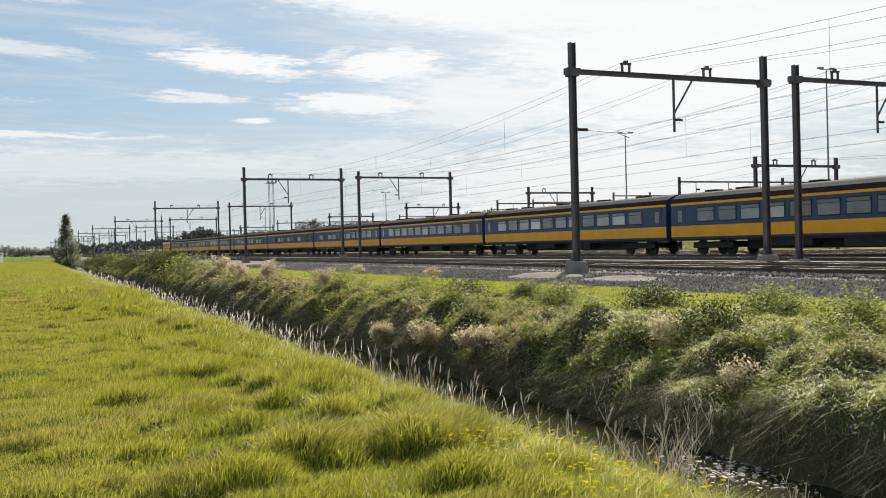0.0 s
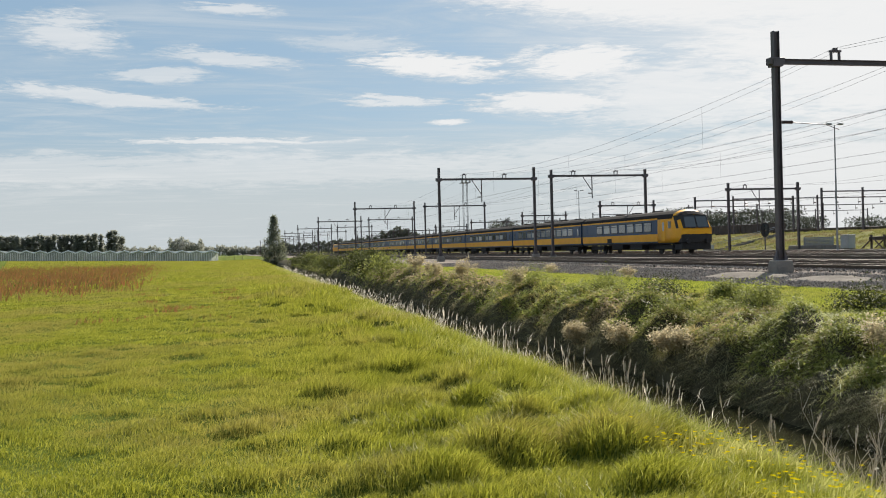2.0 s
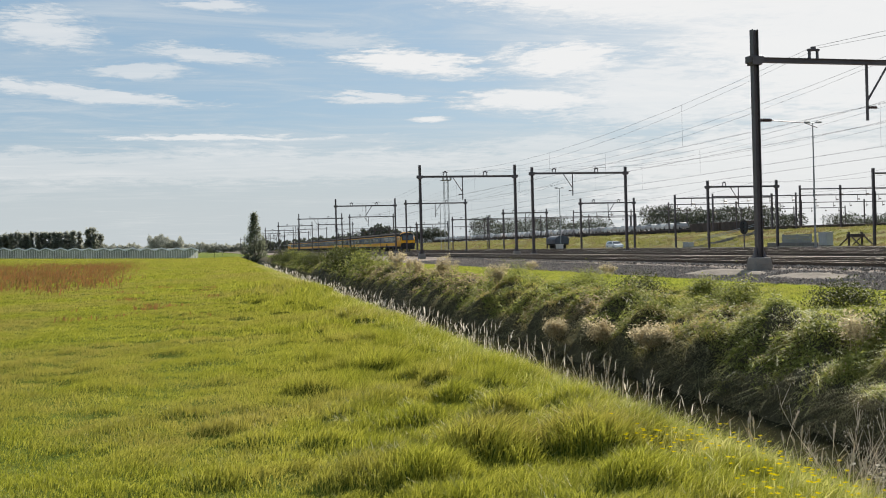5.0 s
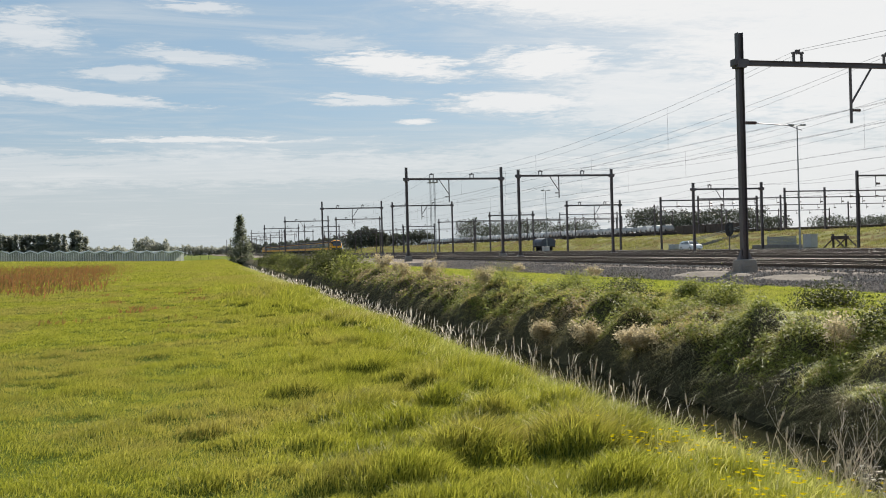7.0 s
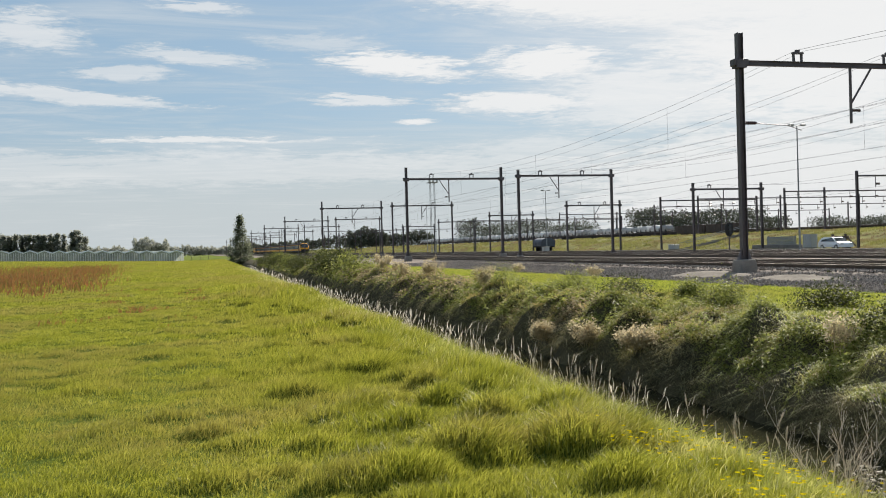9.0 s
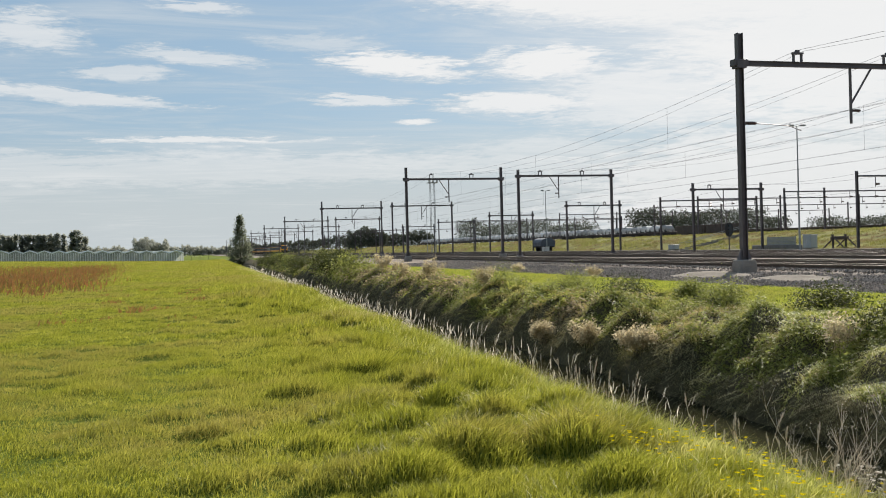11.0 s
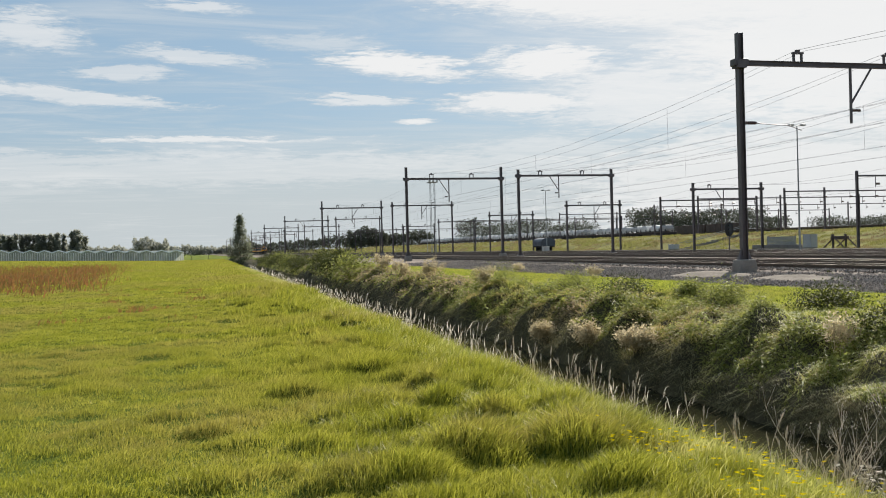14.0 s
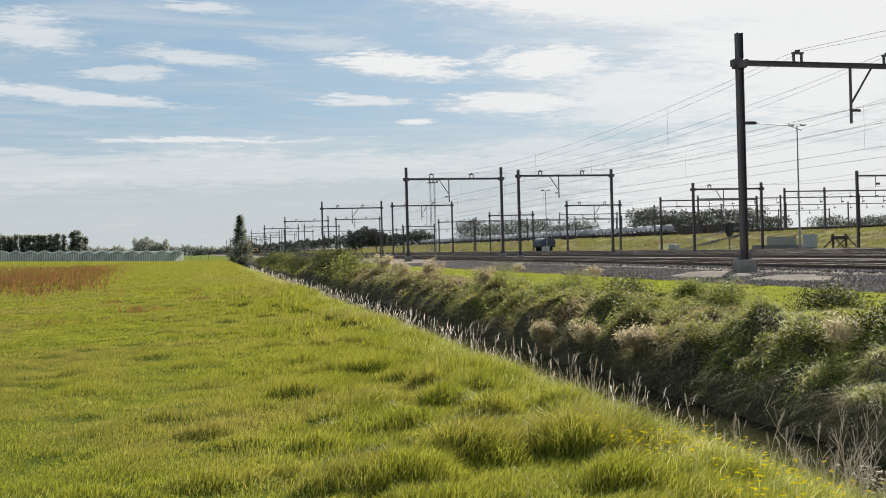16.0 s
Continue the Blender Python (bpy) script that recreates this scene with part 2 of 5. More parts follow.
# pale pane tones stand in for reflections and daylight through the coach
M_PANE_GLARE = material("pane_painted_bright", (0.2, 0.23, 0.25), 0.12, vary=0.6, scale=0.5, fine=1.5, second=(0.75, 0.74, 0.7), per_object=0.55)
M_UNDER = material("sooty_underframe", (0.025, 0.023, 0.022), 0.85, vary=0.4, scale=2, fine=15)
M_RUBBER = material("black_rubber", (0.02, 0.02, 0.02), 0.8, vary=0.2)
M_WHITE = material("white_car_paint", (0.78, 0.79, 0.8), 0.2, vary=0.03, coat=1.0)
M_LAMP_RED = material("red_tail_lamp", (0.4, 0.02, 0.015), 0.2)
M_GREY = material("grey_paint", (0.22, 0.23, 0.23), 0.6, vary=0.15, scale=2, fine=20)
M_LIGHTGREY = material("pale_grey_panel", (0.42, 0.42, 0.4), 0.6, vary=0.15, scale=1, fine=10)
M_WAGON = material("dull_blue_wagon_paint", (0.07, 0.08, 0.1), 0.6, vary=0.3, scale=1, fine=10)
M_RUSTWAGON = material("rust_brown_wagon_paint", (0.07, 0.05, 0.042), 0.8, vary=0.35, scale=0.6, fine=8)
M_CARPAINT = material("pale_car_paint", (0.4, 0.39, 0.37), 0.3, vary=0.5, scale=0.4, fine=2, coat=0.6, per_object=0.7)
M_ASPHALT = material("asphalt", (0.06, 0.06, 0.058), 0.9, vary=0.25, scale=2, fine=30, specular=0.05)
M_GHGLASS = material("greenhouse_glass", (0.26, 0.28, 0.25), 0.4, vary=0.5, scale=0.25, fine=2.5, through_light=0.5)
M_GHROOF = material("whitewashed_greenhouse_roof", (0.6, 0.61, 0.62), 0.4, vary=0.4, scale=0.3, fine=3, through_light=0.6)
M_GHWHITE = material("white_greenhouse_rib", (0.8, 0.8, 0.8), 0.4, vary=0.1)


def water_material():
    m = bpy.data.materials.new("ditch_water")
    m.use_nodes = True
    k = Nodes(m.node_tree)
    pos = k.n("ShaderNodeTexCoord").outputs["Object"]
    col = k.ramp(k.noise(pos, 0.7, 3), (0.35, (0.016, 0.016, 0.008)), (0.7, (0.035, 0.034, 0.016)))
    bsdf = k.n("ShaderNodeBsdfPrincipled", Base_Color=col, Roughness=0.07, IOR=1.33)
    b = k.n("ShaderNodeBump", Strength=0.06, Height=k.noise(pos, 7, 3), Distance=0.02)
    k.put(bsdf, "Normal", b.outputs[0])
    k.t.links.new(bsdf.outputs[0], k.n("ShaderNodeOutputMaterial").inputs[0])
    return m


M_WATER = water_material()


# ---- mesh helpers ----
def mesh_from(name, verts, faces, mats, index=None, smooth=False):
    """A mesh from arrays of vertices and equally long faces."""
    verts, faces = np.asarray(verts, np.float32), np.asarray(faces, np.int32)
    me = bpy.data.meshes.new(name)
    n, c = faces.shape
    me.vertices.add(len(verts)), me.loops.add(n * c), me.polygons.add(n)
    me.vertices.foreach_set("co", verts.ravel())
    me.loops.foreach_set("vertex_index", faces.ravel())
    me.polygons.foreach_set("loop_start", np.arange(0, n * c, c, dtype=np.int32))
    me.polygons.foreach_set("use_smooth", np.full(n, smooth))
    for m in mats if isinstance(mats, (list, tuple)) else [mats]:
        me.materials.append(m)
    if index is not None:
        me.polygons.foreach_set("material_index", np.asarray(index, np.int32))
    me.update(calc_edges=True)
    return me


def part(name, bm, mat, parent=None, label="", smooth=False):
    """Links a bmesh as one mesh object, under a thing or part where one is given."""
    me = bpy.data.meshes.new(name)
    if smooth:
        for f in bm.faces:
            f.smooth = True
    bm.to_mesh(me)
    bm.free()
    me.materials.append(mat)
    ob = new(name, me)
    ob.parent = parent
    return tagged(ob, label)


def thing(name, m, label, category, group=""):
    ob = new(name)
    ob.matrix_basis = m
    return tagged(ob, label, category, group)


def box(bm, x0, x1, y0, y1, z0, z1, bevel=0.0):
    g = bmesh.ops.create_cube(bm, size=1, matrix=Matrix.LocRotScale(((x0 + x1) / 2, (y0 + y1) / 2, (z0 + z1) / 2), None, (x1 - x0, y1 - y0, z1 - z0)))
    if bevel:
        es = list({e for v in g["verts"] for e in v.link_edges})
        bmesh.ops.bevel(bm, geom=es, offset=bevel, segments=2, affect="EDGES", profile=0.5)
    return bm


def rod(bm, a, b, r, r2=None, n=6):
    a, b = Vector(a), Vector(b)
    q = (b - a).to_track_quat("Z", "Y")
    bmesh.ops.create_cone(bm, cap_ends=True, segments=n, radius1=r, radius2=r if r2 is None else r2, depth=(b - a).length,
                          matrix=Matrix.LocRotScale((a + b) / 2, q, None))
    return bm


def B():
    return bmesh.new()


def loft(bm, rings, close=True):
    """Joins rings of equally many points into a skin, with its ends closed."""
    vs = [[bm.verts.new(p) for p in ring] for ring in rings]
    n = len(vs[0])
    for a, b in zip(vs, vs[1:]):
        for i in range(n if close else n - 1):
            bm.faces.new((a[i], a[(i + 1) % n], b[(i + 1) % n], b[i]))
    if close:
        bm.faces.new(vs[0][::-1]), bm.faces.new(vs[-1])
    bmesh.ops.recalc_face_normals(bm, faces=bm.faces)
    return bm


rng = np.random.default_rng(7)


def smooth_step(a, b, x):
    s = np.clip((np.asarray(x, float) - a) / (b - a), 0, 1)
    return s * s * (3 - 2 * s)


def waves(x, y, size, seed):
    """Soft rolling noise in about -1..1 from a handful of sines."""
    r = np.random.default_rng(seed)
    out = 0
    for i in range(7):
        a, s, ph = r.uniform(0, 6.28), r.uniform(0.6, 1.9) / size, r.uniform(0, 6.28)
        out = out + np.sin((x * np.cos(a) + y * np.sin(a)) * s * 6.28 + ph + 0.8 * np.sin(y * s * 2 + i))
    return out / 4.2


# ---- ground ----
LEAN_DITCH = 0.016        # the ditch draws nearer to the tracks ahead
U_KEYS = [-1000, 1.25, 2.7, 3.65, 4.6, 5.6, 6.0, 7.6, 7.85, 8.1, 8.8, 9.6, 10.4, 11.6, 13.5, 15.2]
Z_KEYS = [0, 0, 0.0, -0.08, -0.46, -1.08, -1.4, -1.4, -1.1, -0.75, -0.36, -0.12, 0.02, 0.17, 0.24, 0.27]
WATER_Z = -1.1
X_KEYS = [15.2, 18.5, 20.4, 21.1, 28.6, 29.6, 31.0, 32.2, 40.1, 41.5, 58.0, 62.5, 64.0, 73.0, 76.0, 180, 210, 3000]
XZ_KEYS = [0.27, 0.30, 0.33, 0.36, 0.36, 0.33, 0.33, 0.36, 0.36, 0.33, 0.33, 0.33, 0.42, 2.3, 2.42, 2.42, 1.2, 1.2]


class Mounds:
    """Rounded mounds and tussocks, kept on a fine grid of heights."""
    X0, Y0, STEP, NX, NY = -10.0, 3.0, 0.06, 460, 1560

    def __init__(self):
        self.h = np.zeros((self.NY, self.NX), np.float32)

    def add(self, x, y, r, h, squash=1.0, flat=0.7):
        i0, i1 = int((x - r - self.X0) / self.STEP), int((x + r - self.X0) / self.STEP) + 2
        ry = r * squash
        j0, j1 = int((y - ry - self.Y0) / self.STEP), int((y + ry - self.Y0) / self.STEP) + 2
        i0, j0, i1, j1 = max(i0, 0), max(j0, 0), min(i1, self.NX), min(j1, self.NY)
        if i0 >= i1 or j0 >= j1:
            return
        gx = self.X0 + self.STEP * np.arange(i0, i1)
        gy = self.Y0 + self.STEP * np.arange(j0, j1)[:, None]
        d = ((gx - x) / r) ** 2 + ((gy - y) / ry) ** 2
        patch = h * np.clip(1 - d, 0, 1) ** flat
        self.h[j0:j1, i0:i1] = np.maximum(self.h[j0:j1, i0:i1], patch)

    def at(self, x, y):
        fx, fy = np.clip((x - self.X0) / self.STEP, 0, self.NX - 1.01), np.clip((y - self.Y0) / self.STEP, 0, self.NY - 1.01)
        i, j = fx.astype(int), fy.astype(int)
        a, b = fx - i, fy - j
        h = self.h
        return (h[j, i] * (1 - a) + h[j, i + 1] * a) * (1 - b) + (h[j + 1, i] * (1 - a) + h[j + 1, i + 1] * a) * b


def make_mounds():
    r = np.random.default_rng(23)
    m = Mounds()
    # overgrown mounds on the far bank
    for i in range(700):
        y = 5.5 + 84 * r.random() ** 1.35
        u = r.uniform(8.1, 11.0)
        low = 1 - 0.75 * smooth_step(9.2, 10.9, u)
        rad = r.uniform(0.22, 0.62) * (0.65 + 0.35 * low) * (1 + 0.01 * y)
        m.add(u + LEAN_DITCH * y, y, rad, float(rad * r.uniform(0.25, 0.85) * low), r.uniform(0.7, 1.5), r.uniform(0.65, 1.1))
    # grass tussocks on the meadow towards the ditch
    for x, y, rad, h in ((2.55, 8.3, 0.34, 0.17), (2.75, 6.9, 0.5, 0.2), (1.64, 9.5, 0.4, 0.13), (1.31, 9.1, 0.36, 0.12), (2.58, 10.75, 0.3, 0.13), (2.4, 9.35, 0.34, 0.14), (2.0, 6.95, 0.5, 0.2),
                         (1.27, 6.3, 0.45, 0.17), (2.93, 10.1, 0.3, 0.14), (3.3, 7.3, 0.36, 0.16), (3.2, 8.05, 0.3, 0.15), (1.96, 16.1, 0.3, 0.1), (0.98, 6.45, 0.4, 0.13)):
        m.add(x, y, rad, h, 0.75)
    for i in range(520):
        y = 4.2 + 40 * r.random() ** 1.7
        u = 3.5 - 6.5 * r.random() ** 1.5
        grow = float(smooth_step(-1.5, 2.5, u))
        rad = r.uniform(0.14, 0.36) * (1 + 0.015 * y)
        m.add(u + LEAN_DITCH * y, y, rad, rad * r.uniform(0.14, 0.4) * (0.35 + 0.65 * grow), r.uniform(0.5, 1.0))
    return m


MOUNDS = make_mounds()


def ground_z(x, y, rough=True):
    x, y = np.asarray(x, float), np.asarray(y, float)
    yy = np.clip(y, -30, 500)
    u = x - LEAN_DITCH * yy
    far = smooth_step(150, 420, y)
    a = np.interp(u, U_KEYS, Z_KEYS)
    b = np.interp(x, X_KEYS, XZ_KEYS)
    w = smooth_step(14.0, 15.6, x)
    z = a * (1 - w) + b * w
    ditch = (u > 3.0) & (x < 15)
    z = np.where(ditch, z * (1 - far) + 0.1 * far, z)
    if rough:
        m = (1 - smooth_step(2.2, 3.4, u)) + smooth_step(8.0, 9.0, u) * (1 - smooth_step(14.0, 15.2, x))
        z = z + m * (0.035 * waves(x, y, 2.3, 1) + 0.014 * waves(x, y, 0.9, 2)) * (1 - smooth_step(60, 160, y))
        z = z + 0.09 * smooth_step(8.0, 9.0, u) * (1 - smooth_step(10.4, 12.0, u)) * (waves(x, y, 2.2, 5) + 0.6 * waves(x, y, 1.0, 6))
        z = z + MOUNDS.at(x, y)
    z = z + 1.15 * np.clip((-5 - x) / 43, 0, 1.3) * smooth_step(50, 220, y)
    return z


def make_ground():
    def axis(a, b, fine, grow, far):
        out = list(np.arange(a, b, fine))
        s = fine
        while out[-1] < far:
            s *= grow
            out.append(out[-1] + s)
        return np.array(out)
    right = axis(-12, 22, 0.17, 1.16, 2600)
    left = -axis(12, 12.3, 0.3, 1.22, 2600)[::-1]
    extra = np.array([28.6, 29.6, 31, 32.2, 40.1, 41.5, 58, 62.5, 64, 73, 76])
    xs = np.unique(np.concatenate([left, right, extra]))
    ys = np.concatenate([-axis(6, 7, 1, 1.5, 400)[::-1], axis(-5, 32, 0.17, 1.05, 3600)])
    X, Y = np.meshgrid(xs, ys)
    Z = ground_z(X, Y)
    V = np.stack([X, Y, Z], -1).reshape(-1, 3)
    nx, ny = len(xs), len(ys)
    i = (np.arange(ny - 1)[:, None] * nx + np.arange(nx - 1)).ravel()
    F = np.stack([i, i + 1, i + nx + 1, i + nx], -1)
    c = V[F].mean(1)
    u = c[:, 0] - LEAN_DITCH * np.clip(c[:, 1], -30, 500)
    idx = np.zeros(len(F), int)
    idx[(u > 4.9) & (u < 9.9) & (c[:, 1] < 300)] = 1
    idx[(c[:, 0] > 15.3) & (c[:, 0] < 63.2)] = 2
    idx[(c[:, 0] > 77) & (c[:, 0] < 112)] = 2
    idx[((c[:, 0] > 63.2) & (c[:, 0] <= 77)) | (c[:, 0] >= 112)] = 3
    ob = new("ground", mesh_from("ground", V, F, [M_FIELD, M_SOIL, M_YARD, M_EMBANK], idx, True))
    tagged(ob, "green meadow with ditch banks and gravel rail yard", "ground", kind="structure")
    # water
    ys = np.linspace(-20, 330, 120)
    V, F = [], []
    for j, yv in enumerate(ys):
        V += [(4.6 + LEAN_DITCH * yv, yv, WATER_Z), (8.6 + LEAN_DITCH * yv, yv, WATER_Z)]
        if j:
            F.append((2 * j - 2, 2 * j - 1, 2 * j + 1, 2 * j))
    tagged(new("water", mesh_from("water", V, F, M_WATER)), "dark still ditch water between overgrown banks", "water", kind="structure")


make_ground()


def track_bed(name, x0, x1, y0, y1, z_foot, label):
    """A long bed of gravel with sloped shoulders and an uneven top."""
    ys = np.unique(np.concatenate([np.arange(y0, 70, 0.5), np.arange(70, y1, 6.0)]))
    prof = [(x0 - 0.9, z_foot - 0.1), (x0 - 0.45, z_foot + 0.05), (x0, 0.44), (x0 + 0.5, 0.46)] + [(x0 + 0.5 + i * (x1 - x0 - 1) / 12, 0.455) for i in range(1, 12)] + [
        (x1 - 0.5, 0.46), (x1, 0.44), (x1 + 0.45, z_foot + 0.05), (x1 + 0.9, z_foot - 0.1)]
    P = np.array(prof)
    X = np.broadcast_to(P[:, 0], (len(ys), len(P)))
    Y = np.broadcast_to(ys[:, None], X.shape)
    Z = P[:, 1] + 0.015 * waves(X, Y, 0.7, 3)
    V = np.stack([X, Y, Z], -1).reshape(-1, 3)
    n = len(P)
    i = (np.arange(len(ys) - 1)[:, None] * n + np.arange(n - 1)).ravel()
    ob = new(name, mesh_from(name, V, np.stack([i, i + 1, i + n + 1, i + n], -1), M_BALLAST, smooth=True))
    return tagged(ob, label, "track bed", kind="structure")


track_bed("ballast_bed_1", 21.2, 28.4, -60, 900, 0.33, "bed of dark grey ballast stones under two tracks")
track_bed("ballast_bed_2", 32.3, 40.0, -60, 900, 0.33, "bed of dark grey ballast stones under two tracks")


# ---- railway ----
RAIL_TOP = 0.62
TRACKS = [22.7, 26.75, 33.9, 38.4]
YARD_TRACKS = [46.5, 51.0, 55.2]


def rail_profile(bm, x, y0, y1, top):
    prof = [(-0.07, -0.16), (0.07, -0.16), (0.07, -0.145), (0.012, -0.12), (0.012, -0.05), (0.036, -0.04), (0.036, 0), (-0.036, 0), (-0.036, -0.04), (-0.012, -0.05), (-0.012, -0.12), (-0.07, -0.145)]
    return loft(bm, [[(x + a, yv, top + b) for a, b in prof] for yv in (y0, y1)])


SLEEPER_MESH = []


def make_track(x, y0, y1, label, sleepers=0, top=RAIL_TOP):
    t = thing("railway_track", pose(x, 0, 0), label, "railway track", "railway tracks")
    for s in (-0.755, 0.755):
        r = part("rail", rail_profile(B(), s, y0, y1, top), M_RAIL, t)
        part("running_surface", box(B(), s - 0.03, s + 0.03, y0, y1, top + 0.001, top + 0.004), M_RAILTOP, r, "shiny worn rail head")
    if not SLEEPER_MESH:
        bm = box(B(), -1.25, 1.25, -0.14, 0.14, -0.11, 0.0, 0.02)
        me = bpy.data.meshes.new("sleeper")
        bm.to_mesh(me), bm.free(), me.materials.append(M_SLEEPER)
        SLEEPER_MESH.append(me)
    for i in range(sleepers):
        s = new("sleeper", SLEEPER_MESH[0])
        s.parent, s.location = t, (0, 14 + 0.6 * i, top - 0.158)
    return t


for i, x in enumerate(TRACKS):
    make_track(x, -60, 900, "rusty steel rails with worn heads on concrete sleepers", 110 if i < 2 else 60)
for x in YARD_TRACKS:
    make_track(x, -60, 600, "sunlit yard rails lying in brown gravel", 0, 0.5)



def i_post(bm, x, y, z0, z1, w=0.26, d=0.26, t=0.02):
    """A wide-flange steel column."""
    a, b, c = w / 2, w / 2 - t, 0.008
    h = d / 2
    ring = [(-a, -h), (-b, -h), (-b, -c), (b, -c), (b, -h), (a, -h), (a, h), (b, h), (b, c), (-b, c), (-b, h), (-a, h)]
    loft(bm, [[(x + p, y + q, z) for p, q in ring] for z in (z0, z1)])
    return bm


def portal(x0, width, y, top, beam, foot, tracks, mirror=False, arm=False, size=1.0, feet=True, drop=True):
    """A catenary portal: two steel columns, a beam between them and what hangs on it."""
    p = thing("catenary_portal", pose(x0, y, 0), "dark weathered steel catenary portal spanning two tracks", "catenary portal", "catenary portals")
    for k in (0, width):
        post = part("column", i_post(B(), k, 0, foot, top, 0.23 * size, 0.23 * size), M_STEEL, p)
        part("clamp", box(box(B(), k - 0.3 * size, k + 0.3 * size, -0.17 * size, 0.17 * size, beam - 0.13 * size, beam + 0.13 * size, 0.02), k - 0.2 * size, k + 0.2 * size, -0.2 * size, 0.2 * size, beam - 0.2 * size, beam + 0.06), M_STEEL, post)
        if feet:
            bm = B()
            lo, hi = 0.33, 0.22
            loft(bm, [[(k + sx * r, sy * r, z) for sx, sy in ((-1, -1), (1, -1), (1, 1), (-1, 1))] for r, z in ((lo, 0.1), (lo, foot - 0.25), (hi + 0.08, foot - 0.03), (hi + 0.04, foot))])
            part("concrete_foot", bm, M_CONCRETE, p, "grey concrete foot")
            bm = B()
            for sx in (-1, 1):
                loft(bm, [[(k + sx * 0.13, -0.1 * s, foot), (k + sx * (0.13 + 0.14 * s), -0.1, foot), (k + sx * (0.13 + 0.14 * s), 0.1, foot), (k + sx * 0.13, 0.1, foot)] if s > 0 else [(k + sx * 0.13, -0.02, foot + 0.4), (k + sx * 0.135, -0.02, foot + 0.4), (k + sx * 0.135, 0.02, foot + 0.4), (k + sx * 0.13, 0.02, foot + 0.4)] for s in (1, 0)])
            part("base_gusset", bm, M_STEEL, p)
    bm = B()
    h = 0.095 * size
    t = h - 0.018
    ring = [(-0.09, -h), (0.09, -h), (0.09, -t), (0.012, -t), (0.012, t), (0.09, t), (0.09, h), (-0.09, h), (-0.09, t), (-0.012, t), (-0.012, -t), (-0.09, -t)]
    loft(bm, [[(x, p, beam + q) for p, q in ring] for x in (-0.1, width + 0.1)])
    part("beam", bm, M_STEEL, p)
    for tx in tracks:
        k = tx - x0
        bm = B()
        for s in (-0.17, 0.17):
            box(bm, k + s - 0.03, k + s + 0.03, -0.05, 0.05, beam + h, beam + h + 0.34)
        box(bm, k - 0.24, k + 0.24, -0.06, 0.06, beam + h + 0.3, beam + h + 0.37)
        box(bm, k - 0.08, k + 0.08, -0.05, 0.05, beam + h + 0.37, beam + h + 0.46)
        part("wire_support", bm, M_STEEL, p)
    if drop:
        mid = (tracks[0] + tracks[-1]) / 2 - x0 + (0.3 if not mirror else -0.3)
        s = -1 if mirror else 1
        bm = B()
        rod(bm, (mid, 0, beam - h), (mid, 0, beam - 2.25), 0.055)
        rod(bm, (mid + s * 0.95, 0, beam - h), (mid, 0, beam - 1.5), 0.045)
        br = part("drop_bracket", bm, M_STEEL, p)
        bm = B()
        for j in range(4):
            rod(bm, (mid + s * (0.08 + j * 0.09), 0, beam - 1.74), (mid + s * (0.14 + j * 0.09), 0, beam - 1.74), 0.06, 0.05, 8)
        part("insulator", bm, M_INSUL, br, "ribbed brown insulator")
    if arm:
        z = beam - 2.25
        bm = B()
        rod(bm, (0.1, 0, z), (0.75, 0, z - 0.03), 0.02)
        rod(bm, (0.7, 0, z - 0.03), (2.05, 0, z - 0.1), 0.016)
        rod(bm, (2.05, 0, z - 0.1), (2.6, 0, z - 0.28), 0.016)
        a = part("registration_arm", bm, M_STEEL, p)
        bm = B()
        for j in range(5):
            rod(bm, (0.22 + j * 0.09, 0, z - 0.01), (0.29 + j * 0.09, 0, z - 0.01), 0.075, 0.05, 8)
        part("insulator", bm, M_INSUL, a, "ribbed brown insulator")
    return p


ROW_Y = [-26.3, 32.69, 91.6, 154.35, 217.8, 281, 344, 407, 470, 533, 596]
A_X, A_W, B_X, B_W = 20.19, 9.6, 31.58, 9.99
for i, y in enumerate(ROW_Y):
    portal(A_X, A_W, y, 9.385, 8.256, 0.84, TRACKS[:2], mirror=i % 2 == 0, arm=i == 1)
    portal(B_X, B_W, y, 9.106, 8.493, 0.6, TRACKS[2:], mirror=i % 2 == 0, feet=i < 4)

def wire_curve(name, points, r, label):
    """A thin hanging wire as a tube of three sides."""
    P = np.array(points, float)
    n = len(P)
    a = np.array([0, 2.094, 4.189])
    off = np.stack([np.cos(a) * r, 0 * a, np.sin(a) * r], -1)
    V = (P[:, None] + off[None]).reshape(-1, 3)
    F = []
    for i in range(n - 1):
        for j in range(3):
            F.append((3 * i + j, 3 * i + (j + 1) % 3, 3 * i + 3 + (j + 1) % 3, 3 * i + 3 + j))
    return new(name, mesh_from(name, V, F, M_WIRE))


def span_points(x_at, z_at, sag, rows, n=10, swing=0.0):
    pts = []
    for i, (y0, y1) in enumerate(zip(rows, rows[1:])):
        for j in range(n):
            s = j / n
            pts.append((x_at + swing * (1 if i % 2 else -1) * (1 - 2 * s), y0 + (y1 - y0) * s, z_at - 4 * sag * s * (1 - s)))
    pts.append((x_at, rows[-1], z_at))
    return pts


